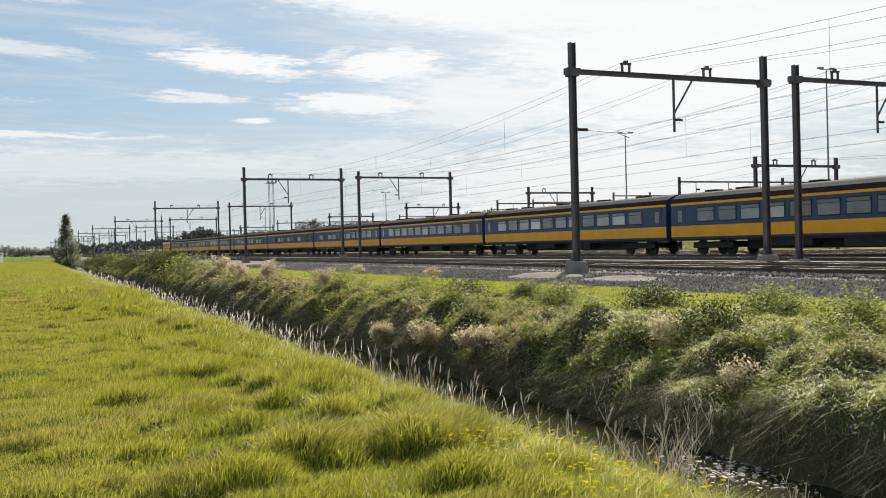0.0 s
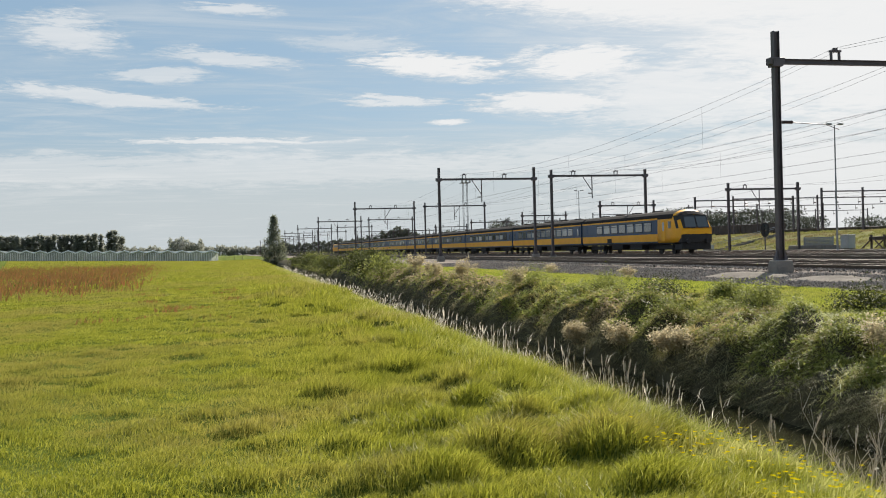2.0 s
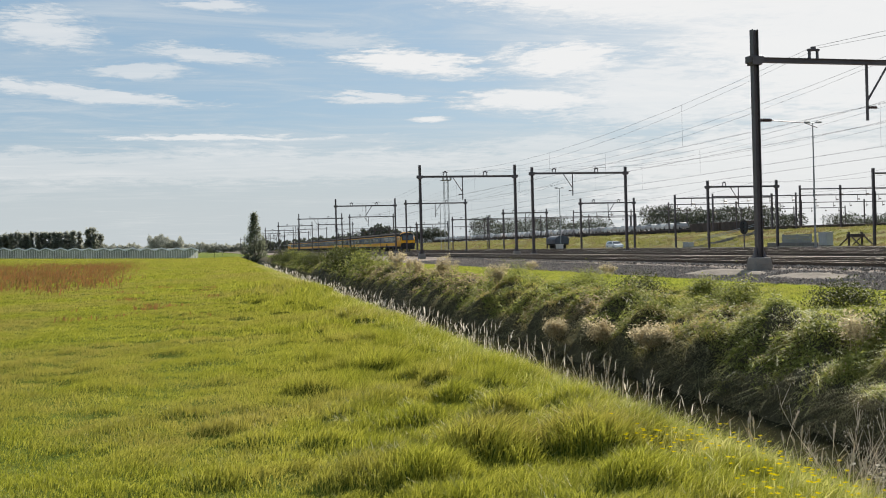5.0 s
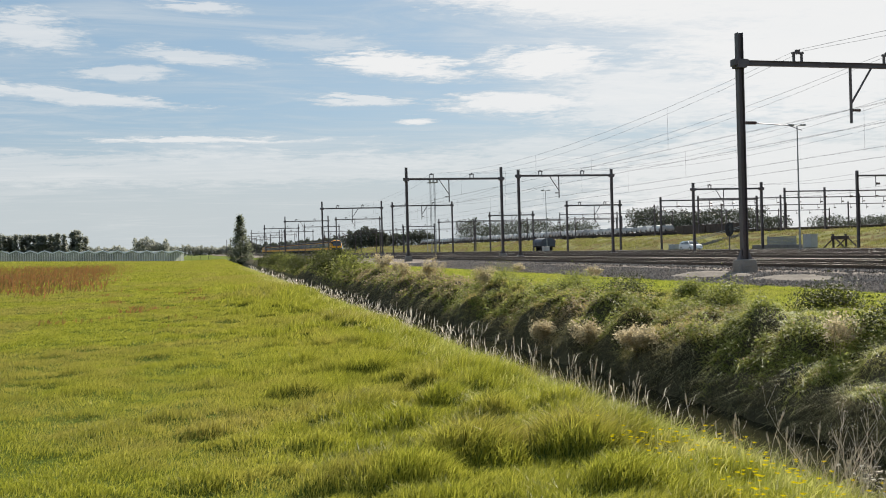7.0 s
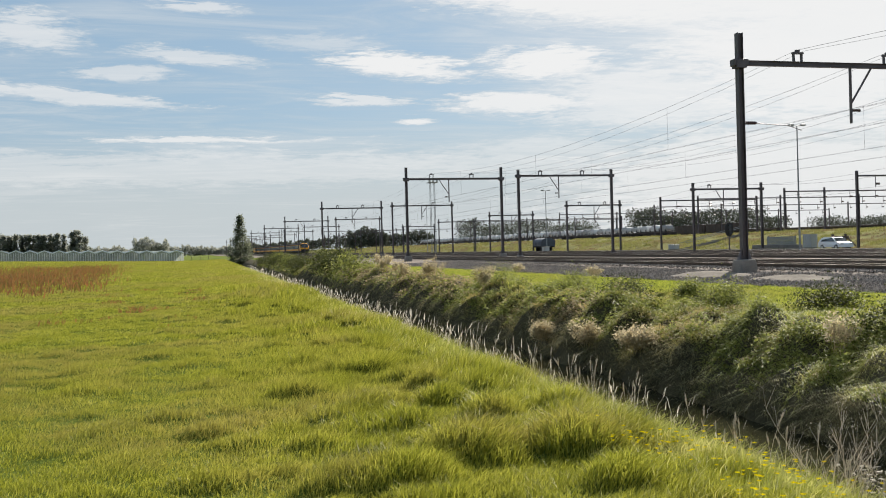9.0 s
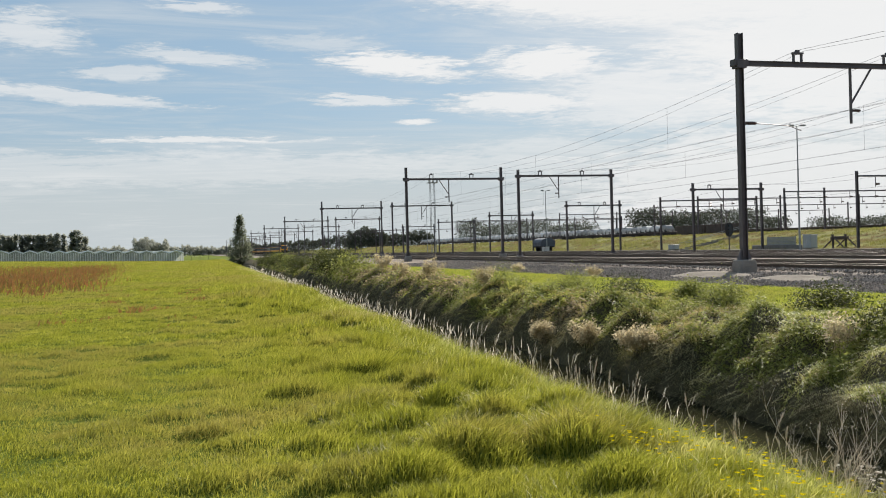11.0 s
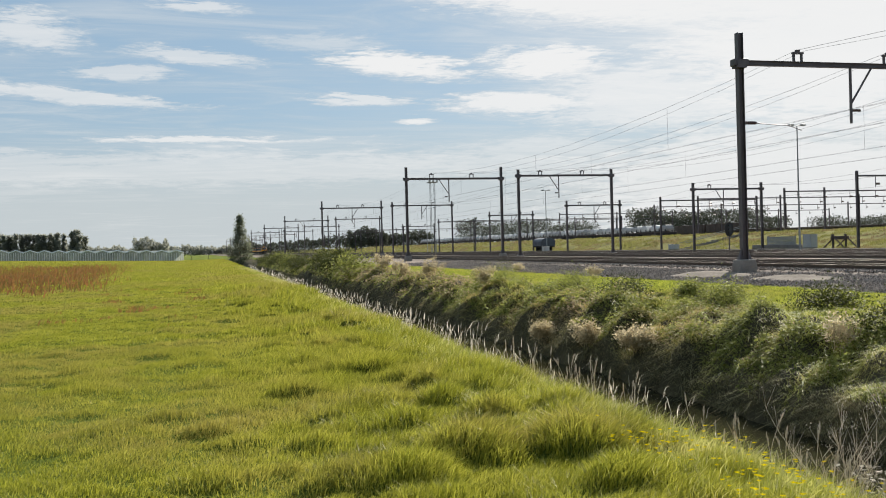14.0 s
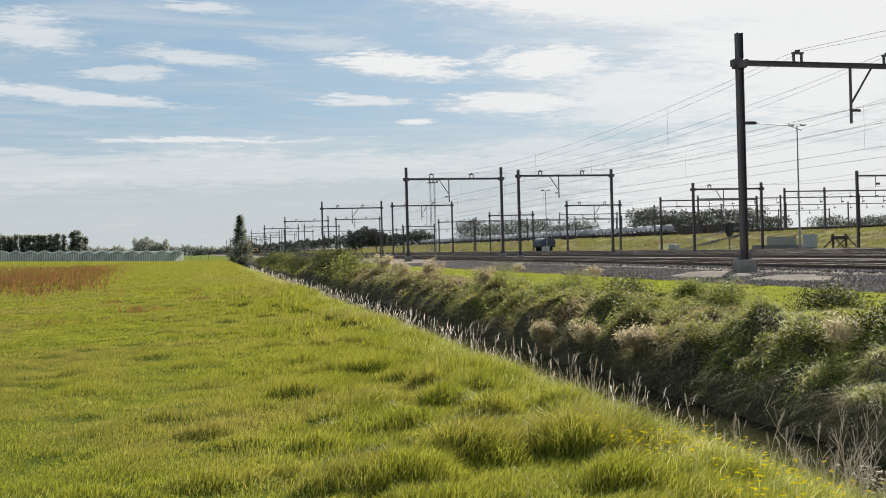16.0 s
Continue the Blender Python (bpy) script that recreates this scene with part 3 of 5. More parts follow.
for x, beam in [(TRACKS[0], 8.256), (TRACKS[1], 8.256), (TRACKS[2], 8.493), (TRACKS[3], 8.493)]:
    w = thing("overhead_line", pose(0, 0, 0), "thin dark overhead wires hung above a railway track", "overhead line", "overhead lines")
    z1 = beam + 0.55
    m1 = wire_curve("messenger_wire", span_points(x, z1, 1.15, ROW_Y), 0.007, "")
    m2 = wire_curve("messenger_wire", span_points(x + 0.28, z1 - 0.03, 1.45, ROW_Y), 0.006, "")
    c1 = wire_curve("contact_wire", span_points(x, 6.15, 0.06, ROW_Y, 2, 0.25), 0.005, "")
    c2 = wire_curve("contact_wire", span_points(x + 0.05, 6.13, 0.06, ROW_Y, 2, 0.25), 0.005, "")
    for o in (m1, m2, c1, c2):
        o.parent = w
    for i, (y0, y1) in enumerate(zip(ROW_Y[:5], ROW_Y[1:6])):
        for s in (0.18, 0.5, 0.82):
            yv = y0 + (y1 - y0) * s
            d = part("dropper", rod(B(), (x, yv, z1 - 4.6 * s * (1 - s)), (x, yv, 6.12), 0.006, n=3), M_WIRE, w)
for x, z, rows in ((55.2, 7.75, [21.5, 59.5, 96, 133, 171, 209, 247]), (59.2, 7.75, [21.5, 59.5, 96, 133, 171, 209, 247])):
    w = thing("overhead_line", pose(0, 0, 0), "thin dark overhead wires hung above the yard", "overhead line", "overhead lines")
    wire_curve("messenger_wire", span_points(x, z, 0.9, rows), 0.009, "").parent = w
    wire_curve("contact_wire", span_points(x, 5.7, 0.05, rows, 2, 0.2), 0.008, "").parent = w


# ---- train ----
COACH_L, CAB_L = 25.7, 23.2


def coach_ring(y, w=1.41, low=0.98, high=3.02, crown=3.78, squeeze=1.0):
    pts = [(-w * 0.97, low), (-w, low + 0.5), (-w, 2.2), (-w * 0.985, high)]
    for a in (25, 50, 70, 90, 110, 130, 155):
        pts.append((-w * 0.97 * math.cos(radians(a)), high + (crown - high) * math.sin(radians(a)) ** 0.75))
    pts += [(w * 0.985, high), (w, 2.2), (w, low + 0.5), (w * 0.97, low)]
    return [(x * squeeze, y, z) for x, z in pts]


def side_skin(bm, y0, y1, z0, z1, proud=0.006, w=1.41, both=True):
    """A strip of paint or trim lying on both coach sides."""
    for s in ((-1, 1) if both else (-1,)):
        box(bm, s * (w + proud) - 0.012 if s > 0 else -(w + proud), s * (w + proud) if s > 0 else -(w + proud) + 0.012, y0, y1, z0, z1)
    return bm


def bogie(parent, y, wheels=(-1.28, 1.28)):
    b = part("bogie", box(box(box(B(), -1.12, -0.92, y - 1.75, y + 1.75, 0.42, 0.78, 0.04), 0.92, 1.12, y - 1.75, y + 1.75, 0.42, 0.78, 0.04), -0.95, 0.95, y - 0.3, y + 0.3, 0.45, 0.8), M_UNDER, parent)
    for wy in wheels:
        for s in (-0.78, 0.78):
            bm = B()
            rod(bm, (s - 0.07, y + wy, 0.46), (s + 0.07, y + wy, 0.46), 0.46, n=16)
            rod(bm, (s - 0.2, y + wy, 0.46), (s + 0.2, y + wy, 0.46), 0.13, n=8)
            part("wheel", bm, M_UNDER, b)


def underframe(parent, L):
    bm = B()
    box(bm, -1.3, 1.3, 0.3, L - 0.3, 0.86, 0.99)
    box(bm, -1.25, -0.3, L * 0.36, L * 0.47, 0.42, 0.88, 0.03)
    box(bm, 0.3, 1.25, L * 0.4, L * 0.53, 0.42, 0.88, 0.03)
    box(bm, -1.25, -0.2, L * 0.55, L * 0.66, 0.5, 0.88, 0.03)
    box(bm, -0.55, 0.55, 6.0, L - 6.0, 0.36, 0.88, 0.03)
    part("underframe", bm, M_UNDER, parent)


def windows(parent, ys, width=1.42, z0=2.02, z1=2.78):
    for i, yv in enumerate(ys):
        for s in (-1, 1):
            x0 = s * 1.41
            bm = box(B(), min(x0, x0 + s * 0.014), max(x0, x0 + s * 0.014), yv - width / 2 - 0.06, yv + width / 2 + 0.06, z0 - 0.06, z1 + 0.06, 0.005)
            fr = part("window", bm, M_RUBBER, parent, "coach window with dark rubber seal")
            bm = box(B(), min(x0, x0 + s * 0.02), max(x0, x0 + s * 0.02), yv - width / 2, yv + width / 2, z0, z1 - 0.2)
            part("pane", bm, M_PANE_GLARE if (i * 7 + (s > 0)) % 3 else M_GLASS, fr)
            part("vent_pane", box(B(), min(x0, x0 + s * 0.021), max(x0, x0 + s * 0.021), yv - width / 2, yv + width / 2, z1 - 0.17, z1), M_GLASS, fr)


def coach(label):
    c = thing("passenger_coach", pose(0, 0, 0), label, "railway coach", "coaches of the train")
    L = COACH_L
    part("body", loft(B(), [coach_ring(0.25), coach_ring(L - 0.25)]), M_BLUE, c, "dark blue coach body")
    bm = B()
    ring = [(a * 1.004, h + 0.006) for a, _, h in coach_ring(0)[3:12]]
    inner = [(a * 0.95, h - 0.05) for a, h in ring[::-1]]
    loft(bm, [[(a, yv, h) for a, h in ring + inner] for yv in (0.22, L - 0.22)])
    part("roof", bm, M_ROOF, c, "sooty grey ribbed roof")
    part("yellow_band", side_skin(B(), 0.26, L - 0.26, 1.1, 1.76), M_YELLOW, c, "broad yellow waist band")
    part("yellow_stripe", side_skin(B(), 0.26, L - 0.26, 3.0, 3.14), M_YELLOW, c, "thin yellow stripe below the roof")
    windows(c, [3.5 + 1.87 * i for i in range(11)])
    for yv in (1.15, L - 1.15):
        for s in (-1, 1):
            x0 = s * 1.41
            d = part("door", box(B(), min(x0, x0 + s * 0.02), max(x0, x0 + s * 0.02), yv - 0.45, yv + 0.45, 1.77, 2.95, 0.01), M_BLUE, c)
            part("door_window", box(B(), min(x0, x0 + s * 0.026), max(x0, x0 + s * 0.026), yv - 0.2, yv + 0.2, 2.0, 2.7), M_GLASS, d)
    bm = B()
    for yv in (-0.02, L - 0.26):
        box(bm, -0.6, 0.6, yv, yv + 0.28, 1.1, 3.2)
    part("gangway", bm, M_RUBBER, c, "black rubber gangway bellows")
    for yv in (4.5, 9.2, 14.8, 20.4, 23.1):
        part("roof_vent", box(B(), -0.35, 0.35, yv - 0.45, yv + 0.45, 3.74, 3.88, 0.04), M_ROOF, c)
    underframe(c, L)
    bogie(c, 3.7), bogie(c, L - 3.7)
    return c


def cab_coach():
    """The driving trailer: a coach whose near end is a yellow cab with a raked windscreen."""
    c = thing("driving_trailer", pose(0, 0, 0), "blue and yellow driving trailer with raked black-framed windscreen", "railway coach", "coaches of the train")
    L = CAB_L
    part("body", loft(B(), [coach_ring(4.6), coach_ring(L - 0.25)]), M_BLUE, c, "dark blue coach body")
    nose = [coach_ring(4.6), coach_ring(1.6), coach_ring(1.0, high=2.95, crown=3.6), coach_ring(0.55, high=2.6, crown=3.2, squeeze=0.985), coach_ring(0.2, high=2.2, crown=2.45, squeeze=0.97), coach_ring(0.0, high=1.9, crown=2.05, squeeze=0.95)]
    part("cab", loft(B(), nose), M_YELLOW, c, "yellow rounded driving cab", True)
    bm = B()
    ring = [(a * 1.004, h + 0.006) for a, _, h in coach_ring(0)[3:12]]
    inner = [(a * 0.95, h - 0.05) for a, h in ring[::-1]]
    loft(bm, [[(a, yv, h) for a, h in ring + inner] for yv in (1.75, L - 0.22)])
    part("roof", bm, M_ROOF, c, "sooty grey ribbed roof")
    tops = []
    for yv, hi, cr in ((1.76, 3.02, 3.78), (1.0, 2.95, 3.6), (0.62, 2.78, 3.33)):
        out = [(a * 1.0, h + 0.012) for a, _, h in coach_ring(yv, high=hi, crown=cr)[4:11]]
        tops.append([(a, yv, h) for a, h in out] + [(a * 0.94, yv, h - 0.06) for a, h in out[::-1]])
    part("cab_roof", loft(B(), tops), M_ROOF, c, "sooty grey roof over the cab")
    part("yellow_band", side_skin(B(), 4.6, L - 0.26, 1.1, 1.76), M_YELLOW, c, "broad yellow waist band")
    part("yellow_stripe", side_skin(B(), 4.6, L - 0.26, 3.0, 3.14), M_YELLOW, c, "thin yellow stripe below the roof")
    # windscreen with a black surround wrapping the nose
    def screen(y_off, half, z0, z1, inset):
        def at(z):   # nose line
            return float(np.interp(z, [2.05, 2.45, 3.2, 3.6], [0.0, 0.2, 0.55, 1.0]))
        bm = B()
        rings = []
        for z in (z0, (z0 + z1) / 2, z1):
            yv = at(z) - y_off
            rings.append([(-half - 0.02, yv + 1.0, z), (-half, yv + 0.6, z), (-half * 0.8, yv + inset, z), (half * 0.8, yv + inset, z), (half, yv + 0.6, z), (half + 0.02, yv + 1.0, z)])
        return loft(bm, rings, False)
    part("windscreen_surround", screen(0.1, 1.4, 2.16, 3.26, 0.0), M_RUBBER, c, "black windscreen surround")
    for s in (-1, 1):
        bm = B()
        v = [bm.verts.new(p) for p in ((s * 0.06, -0.035, 2.24), (s * 1.05, -0.035, 2.24), (s * 1.0, 0.38, 3.12), (s * 0.06, 0.38, 3.12))]
        bm.faces.new(v if s > 0 else v[::-1])
        g = bmesh.ops.extrude_face_region(bm, geom=bm.faces[:])
        bmesh.ops.translate(bm, vec=(0, 0.03, 0), verts=[e for e in g["geom"] if isinstance(e, bmesh.types.BMVert)])
        part("windscreen", bm, M_GLASS, c)
        x0 = s * 1.41
        part("cab_side_window", box(B(), min(x0, x0 + s * 0.02), max(x0, x0 + s * 0.02), 1.95, 2.5, 2.2, 2.8, 0.01), M_GLASS, c)
        d = part("cab_door", box(B(), min(x0, x0 + s * 0.02), max(x0, x0 + s * 0.02), 3.1, 3.8, 1.1, 2.95, 0.01), M_YELLOW, c)
        part("door_window", box(B(), min(x0, x0 + s * 0.028), max(x0, x0 + s * 0.028), 3.25, 3.6, 2.0, 2.75), M_PANE_GLARE, d)
        part("tail_lamp", rod(B(), (s * 0.85, 0.14, 1.62), (s * 0.85, 0.0, 1.62), 0.1, n=12), M_LAMP_RED, c, "round red tail lamp")
        part("buffer", rod(B(), (s * 0.88, 0.2, 1.06), (s * 0.88, -0.3, 1.06), 0.2, n=14), M_UNDER, c)
    part("front_skirt", box(box(B(), -1.36, 1.36, -0.02, 1.2, 0.95, 1.66, 0.06), -1.3, 1.3, 0.1, 1.6, 0.35, 1.0, 0.06), M_UNDER, c, "black lower front and skirt")
    windows(c, [6.6 + 1.92 * i for i in range(7)])
    for s in (-1, 1):
        x0 = s * 1.41
        part("door", box(B(), min(x0, x0 + s * 0.02), max(x0, x0 + s * 0.02), L - 1.6, L - 0.7, 1.77, 2.95, 0.01), M_BLUE, c)
        part("equipment_grille", box(B(), min(x0, x0 + s * 0.022), max(x0, x0 + s * 0.022), 15.0, 16.1, 1.05, 1.5), M_UNDER, c, "black equipment grille")
    bm = B()
    box(bm, -0.6, 0.6, L - 0.26, L + 0.02, 1.1, 3.2)
    part("gangway", bm, M_RUBBER, c)
    for yv in (7.5, 12.0, 16, 20):
        part("roof_vent", box(B(), -0.35, 0.35, yv - 0.45, yv + 0.45, 3.74, 3.88, 0.04), M_ROOF, c)
    underframe(c, L)
    bogie(c, 3.9), bogie(c, L - 3.7)
    return c


def locomotive():
    c = thing("electric_locomotive", pose(0, 0, 0), "yellow electric locomotive with grey roof hauling the train", "locomotive")
    L = 17.5
    part("body", loft(B(), [coach_ring(0.3, crown=3.6), coach_ring(L - 2.4, crown=3.6), coach_ring(L - 1.9, high=2.2, crown=2.6), coach_ring(L - 0.3, low=1.0, high=1.9, crown=2.1)]), M_YELLOW, c)
    part("roof", box(B(), -1.1, 1.1, 0.8, L - 3, 3.55, 3.85, 0.08), M_ROOF, c)
    part("grey_side_panel", side_skin(B(), 1.5, L - 4, 2.3, 3.0), M_GREY, c)
    bm = B()
    for yv in (3.2, L - 5.0):
        rod(bm, (-0.6, yv, 3.85), (-0.6, yv + 1.0, 4.3), 0.03), rod(bm, (0.6, yv, 3.85), (0.6, yv + 1.0, 4.3), 0.03)
        rod(bm, (-0.8, yv + 1.0, 4.3), (0.8, yv + 1.0, 4.3), 0.03)
    part("pantograph", bm, M_STEEL, c)
    underframe(c, L)
    bogie(c, 3.4), bogie(c, L - 3.4)
    return c


TRAIN = [(cab_coach(), 0.0)]
first = coach("blue and yellow passenger coach with grey roof and wide windows")
TRAIN.append((first, CAB_L))
for i in range(1, 9):
    TRAIN.append((copy_thing(first, pose(0, 0, 0)), CAB_L + COACH_L * i))
TRAIN.append((locomotive(), CAB_L + COACH_L * 9))


# ---- white car on the yard road ----
def car():
    c = thing("white_car", pose(0, 0, 0), "small white hatchback driving along the yard road", "car")
    prof = [(-2.0, 0.3), (-2.05, 0.62), (-1.98, 0.9), (-1.85, 1.0), (-1.6, 1.36), (-1.2, 1.46), (0.2, 1.46), (0.55, 1.38), (1.15, 0.95), (1.85, 0.8), (2.03, 0.62), (2.05, 0.3)]
    rings = []
    for x, s in ((-0.86, 0.0), (-0.84, 1.0), (0.84, 1.0), (0.86, 0.0)):
        rings.append([(x * (0.82 if z > 1.05 else 1.0), yv, z) for yv, z in prof])
    part("body", loft(B(), rings), M_WHITE, c)
    for s in (-1, 1):
        bm = B()
        v = [bm.verts.new(p) for p in ((s * 0.865, -1.55, 0.98), (s * 0.865, 0.98, 0.98), (s * 0.72, 0.42, 1.38), (s * 0.72, -1.35, 1.36))]
        bm.faces.new(v)
        g = bmesh.ops.extrude_face_region(bm, geom=bm.faces[:])
        bmesh.ops.translate(bm, vec=(s * 0.012, 0, 0), verts=[e for e in g["geom"] if isinstance(e, bmesh.types.BMVert)])
        part("side_window", bm, M_GLASS, c)
        for yv in (-1.3, 1.25):
            w = part("wheel", rod(B(), (s * 0.66, yv, 0.31), (s * 0.88, yv, 0.31), 0.31, n=18), M_RUBBER, c)
            part("rim", rod(B(), (s * 0.87, yv, 0.31), (s * 0.89, yv, 0.31), 0.2, n=12), M_LIGHTGREY, w)
        part("headlight", box(B(), s * 0.45 if s > 0 else -0.8, 0.8 if s > 0 else -0.45, 1.86, 2.06, 0.62, 0.75, 0.03), M_LIGHTGREY, c)
        part("tail_light", box(B(), s * 0.55 if s > 0 else -0.83, 0.83 if s > 0 else -0.55, -2.06, -1.95, 0.7, 0.9, 0.02), M_LAMP_RED, c)
    for y0, z0, y1, z1, nm in ((0.6, 1.39, 1.14, 0.985, "windscreen"), (-1.62, 1.36, -1.87, 1.02, "rear_window")):
        bm = B()
        o = 0.02 if nm == "windscreen" else -0.02
        v = [bm.verts.new(p) for p in ((-0.66, y0 + o, z0), (0.66, y0 + o, z0), (0.76, y1 + o, z1), (-0.76, y1 + o, z1))]
        bm.faces.new(v)
        g = bmesh.ops.extrude_face_region(bm, geom=bm.faces[:])
        bmesh.ops.translate(bm, vec=(0, o, 0.01), verts=[e for e in g["geom"] if isinstance(e, bmesh.types.BMVert)])
        part(nm, bm, M_GLASS, c)
    for o in c.children_recursive:
        o.data.transform(Matrix.Scale(0.84, 4))
    return c


CAR = car()
ROAD_X = 61.0
V = [(ROAD_X - 1.9, -40, 0.345), (ROAD_X + 1.6, -40, 0.345), (ROAD_X + 1.6, 500, 0.345), (ROAD_X - 1.9, 500, 0.345)]
tagged(new("road", mesh_from("road", V, [(0, 1, 2, 3)], M_ASPHALT)), "narrow grey asphalt service road along the embankment", "road", kind="structure")


# ---- grass, weeds and reeds ----
def blades(base, h, w, lean, turn, bend=0.35):
    """Blades of two joints each: a strip that tapers to a tip. Returns vertices and triangles."""
    n = len(base)
    side = np.stack([np.cos(turn), np.sin(turn), np.zeros(n)], -1) * (w / 2)[:, None]
    up = np.array([0, 0, 1.0])
    mid = base + up * (h * 0.55)[:, None] + lean * (h * bend * 0.45)[:, None]
    tip = base + up * (h * (1 - 0.35 * bend))[:, None] + lean * (h * bend * 1.5)[:, None]
    V = np.stack([base - side, base + side, mid + side * 0.75, mid - side * 0.75, tip], 1).reshape(-1, 3)
    k = np.arange(n)[:, None] * 5
    F = np.concatenate([k + [0, 1, 2], k + [0, 2, 3], k + [3, 2, 4]], 1).reshape(-1, 3)
    return V, F


def spikes(base, h, w, lean, turn):
    """Blades of one slim triangle each, for grass farther off."""
    n = len(base)
    side = np.stack([np.cos(turn), np.sin(turn), np.zeros(n)], -1) * (w / 2)[:, None]
    tip = base + np.array([0, 0, 1.0]) * (h * 0.88)[:, None] + lean * (h * 0.6)[:, None]
    return np.stack([base - side, base + side, tip], 1).reshape(-1, 3), np.arange(3 * n).reshape(-1, 3)


def downhill(x, y):
    """The way down the slope, level and as long as the slope is steep."""
    e = 0.08
    gx, gy = (ground_z(x + e, y) - ground_z(x - e, y)) / (2 * e), (ground_z(x, y + e) - ground_z(x, y - e)) / (2 * e)
    return -np.stack([gx, gy, 0 * gx], -1)


def leaves(base, size, turn, tilt):
    """Single pointed leaves, one triangle pair each."""
    n = len(base)
    a = np.stack([np.cos(turn) * np.cos(tilt), np.sin(turn) * np.cos(tilt), np.sin(tilt)], -1)
    b = np.stack([-np.sin(turn), np.cos(turn), np.zeros(n)], -1)
    b = b + rng.normal(0, 0.35, (n, 3))
    s = size[:, None]
    V = np.stack([base, base + a * s * 0.5 + b * s * 0.28, base + a * s, base + a * s * 0.5 - b * s * 0.28], 1).reshape(-1, 3)
    k = np.arange(n)[:, None] * 4
    F = np.concatenate([k + [0, 1, 2], k + [0, 2, 3]], 1).reshape(-1, 3)
    return V, F


def stuff(name, VF, mat, label, category):
    V, F, o = [], [], 0
    for v, f in VF:
        V.append(v), F.append(f + o)
        o += len(v)
    ob = new(name, mesh_from(name, np.concatenate(V), np.concatenate(F), mat))
    return tagged(ob, label, category, kind="stuff")


def scatter(n, y0, y1, lo, hi):
    """Random plan points between two slanting lines lo and hi, each (offset, slope)."""
    y = rng.uniform(y0, y1, n)
    a, b = lo[0] + lo[1] * y, hi[0] + hi[1] * y
    return a + rng.random(n) * (b - a), y


def lean_of(n, spread, bias):
    l = rng.normal(0, spread, (n, 3))
    l[:, :2] += bias
    l[:, 2] = 0
    return l


WIND = np.array([0.55, -0.1])


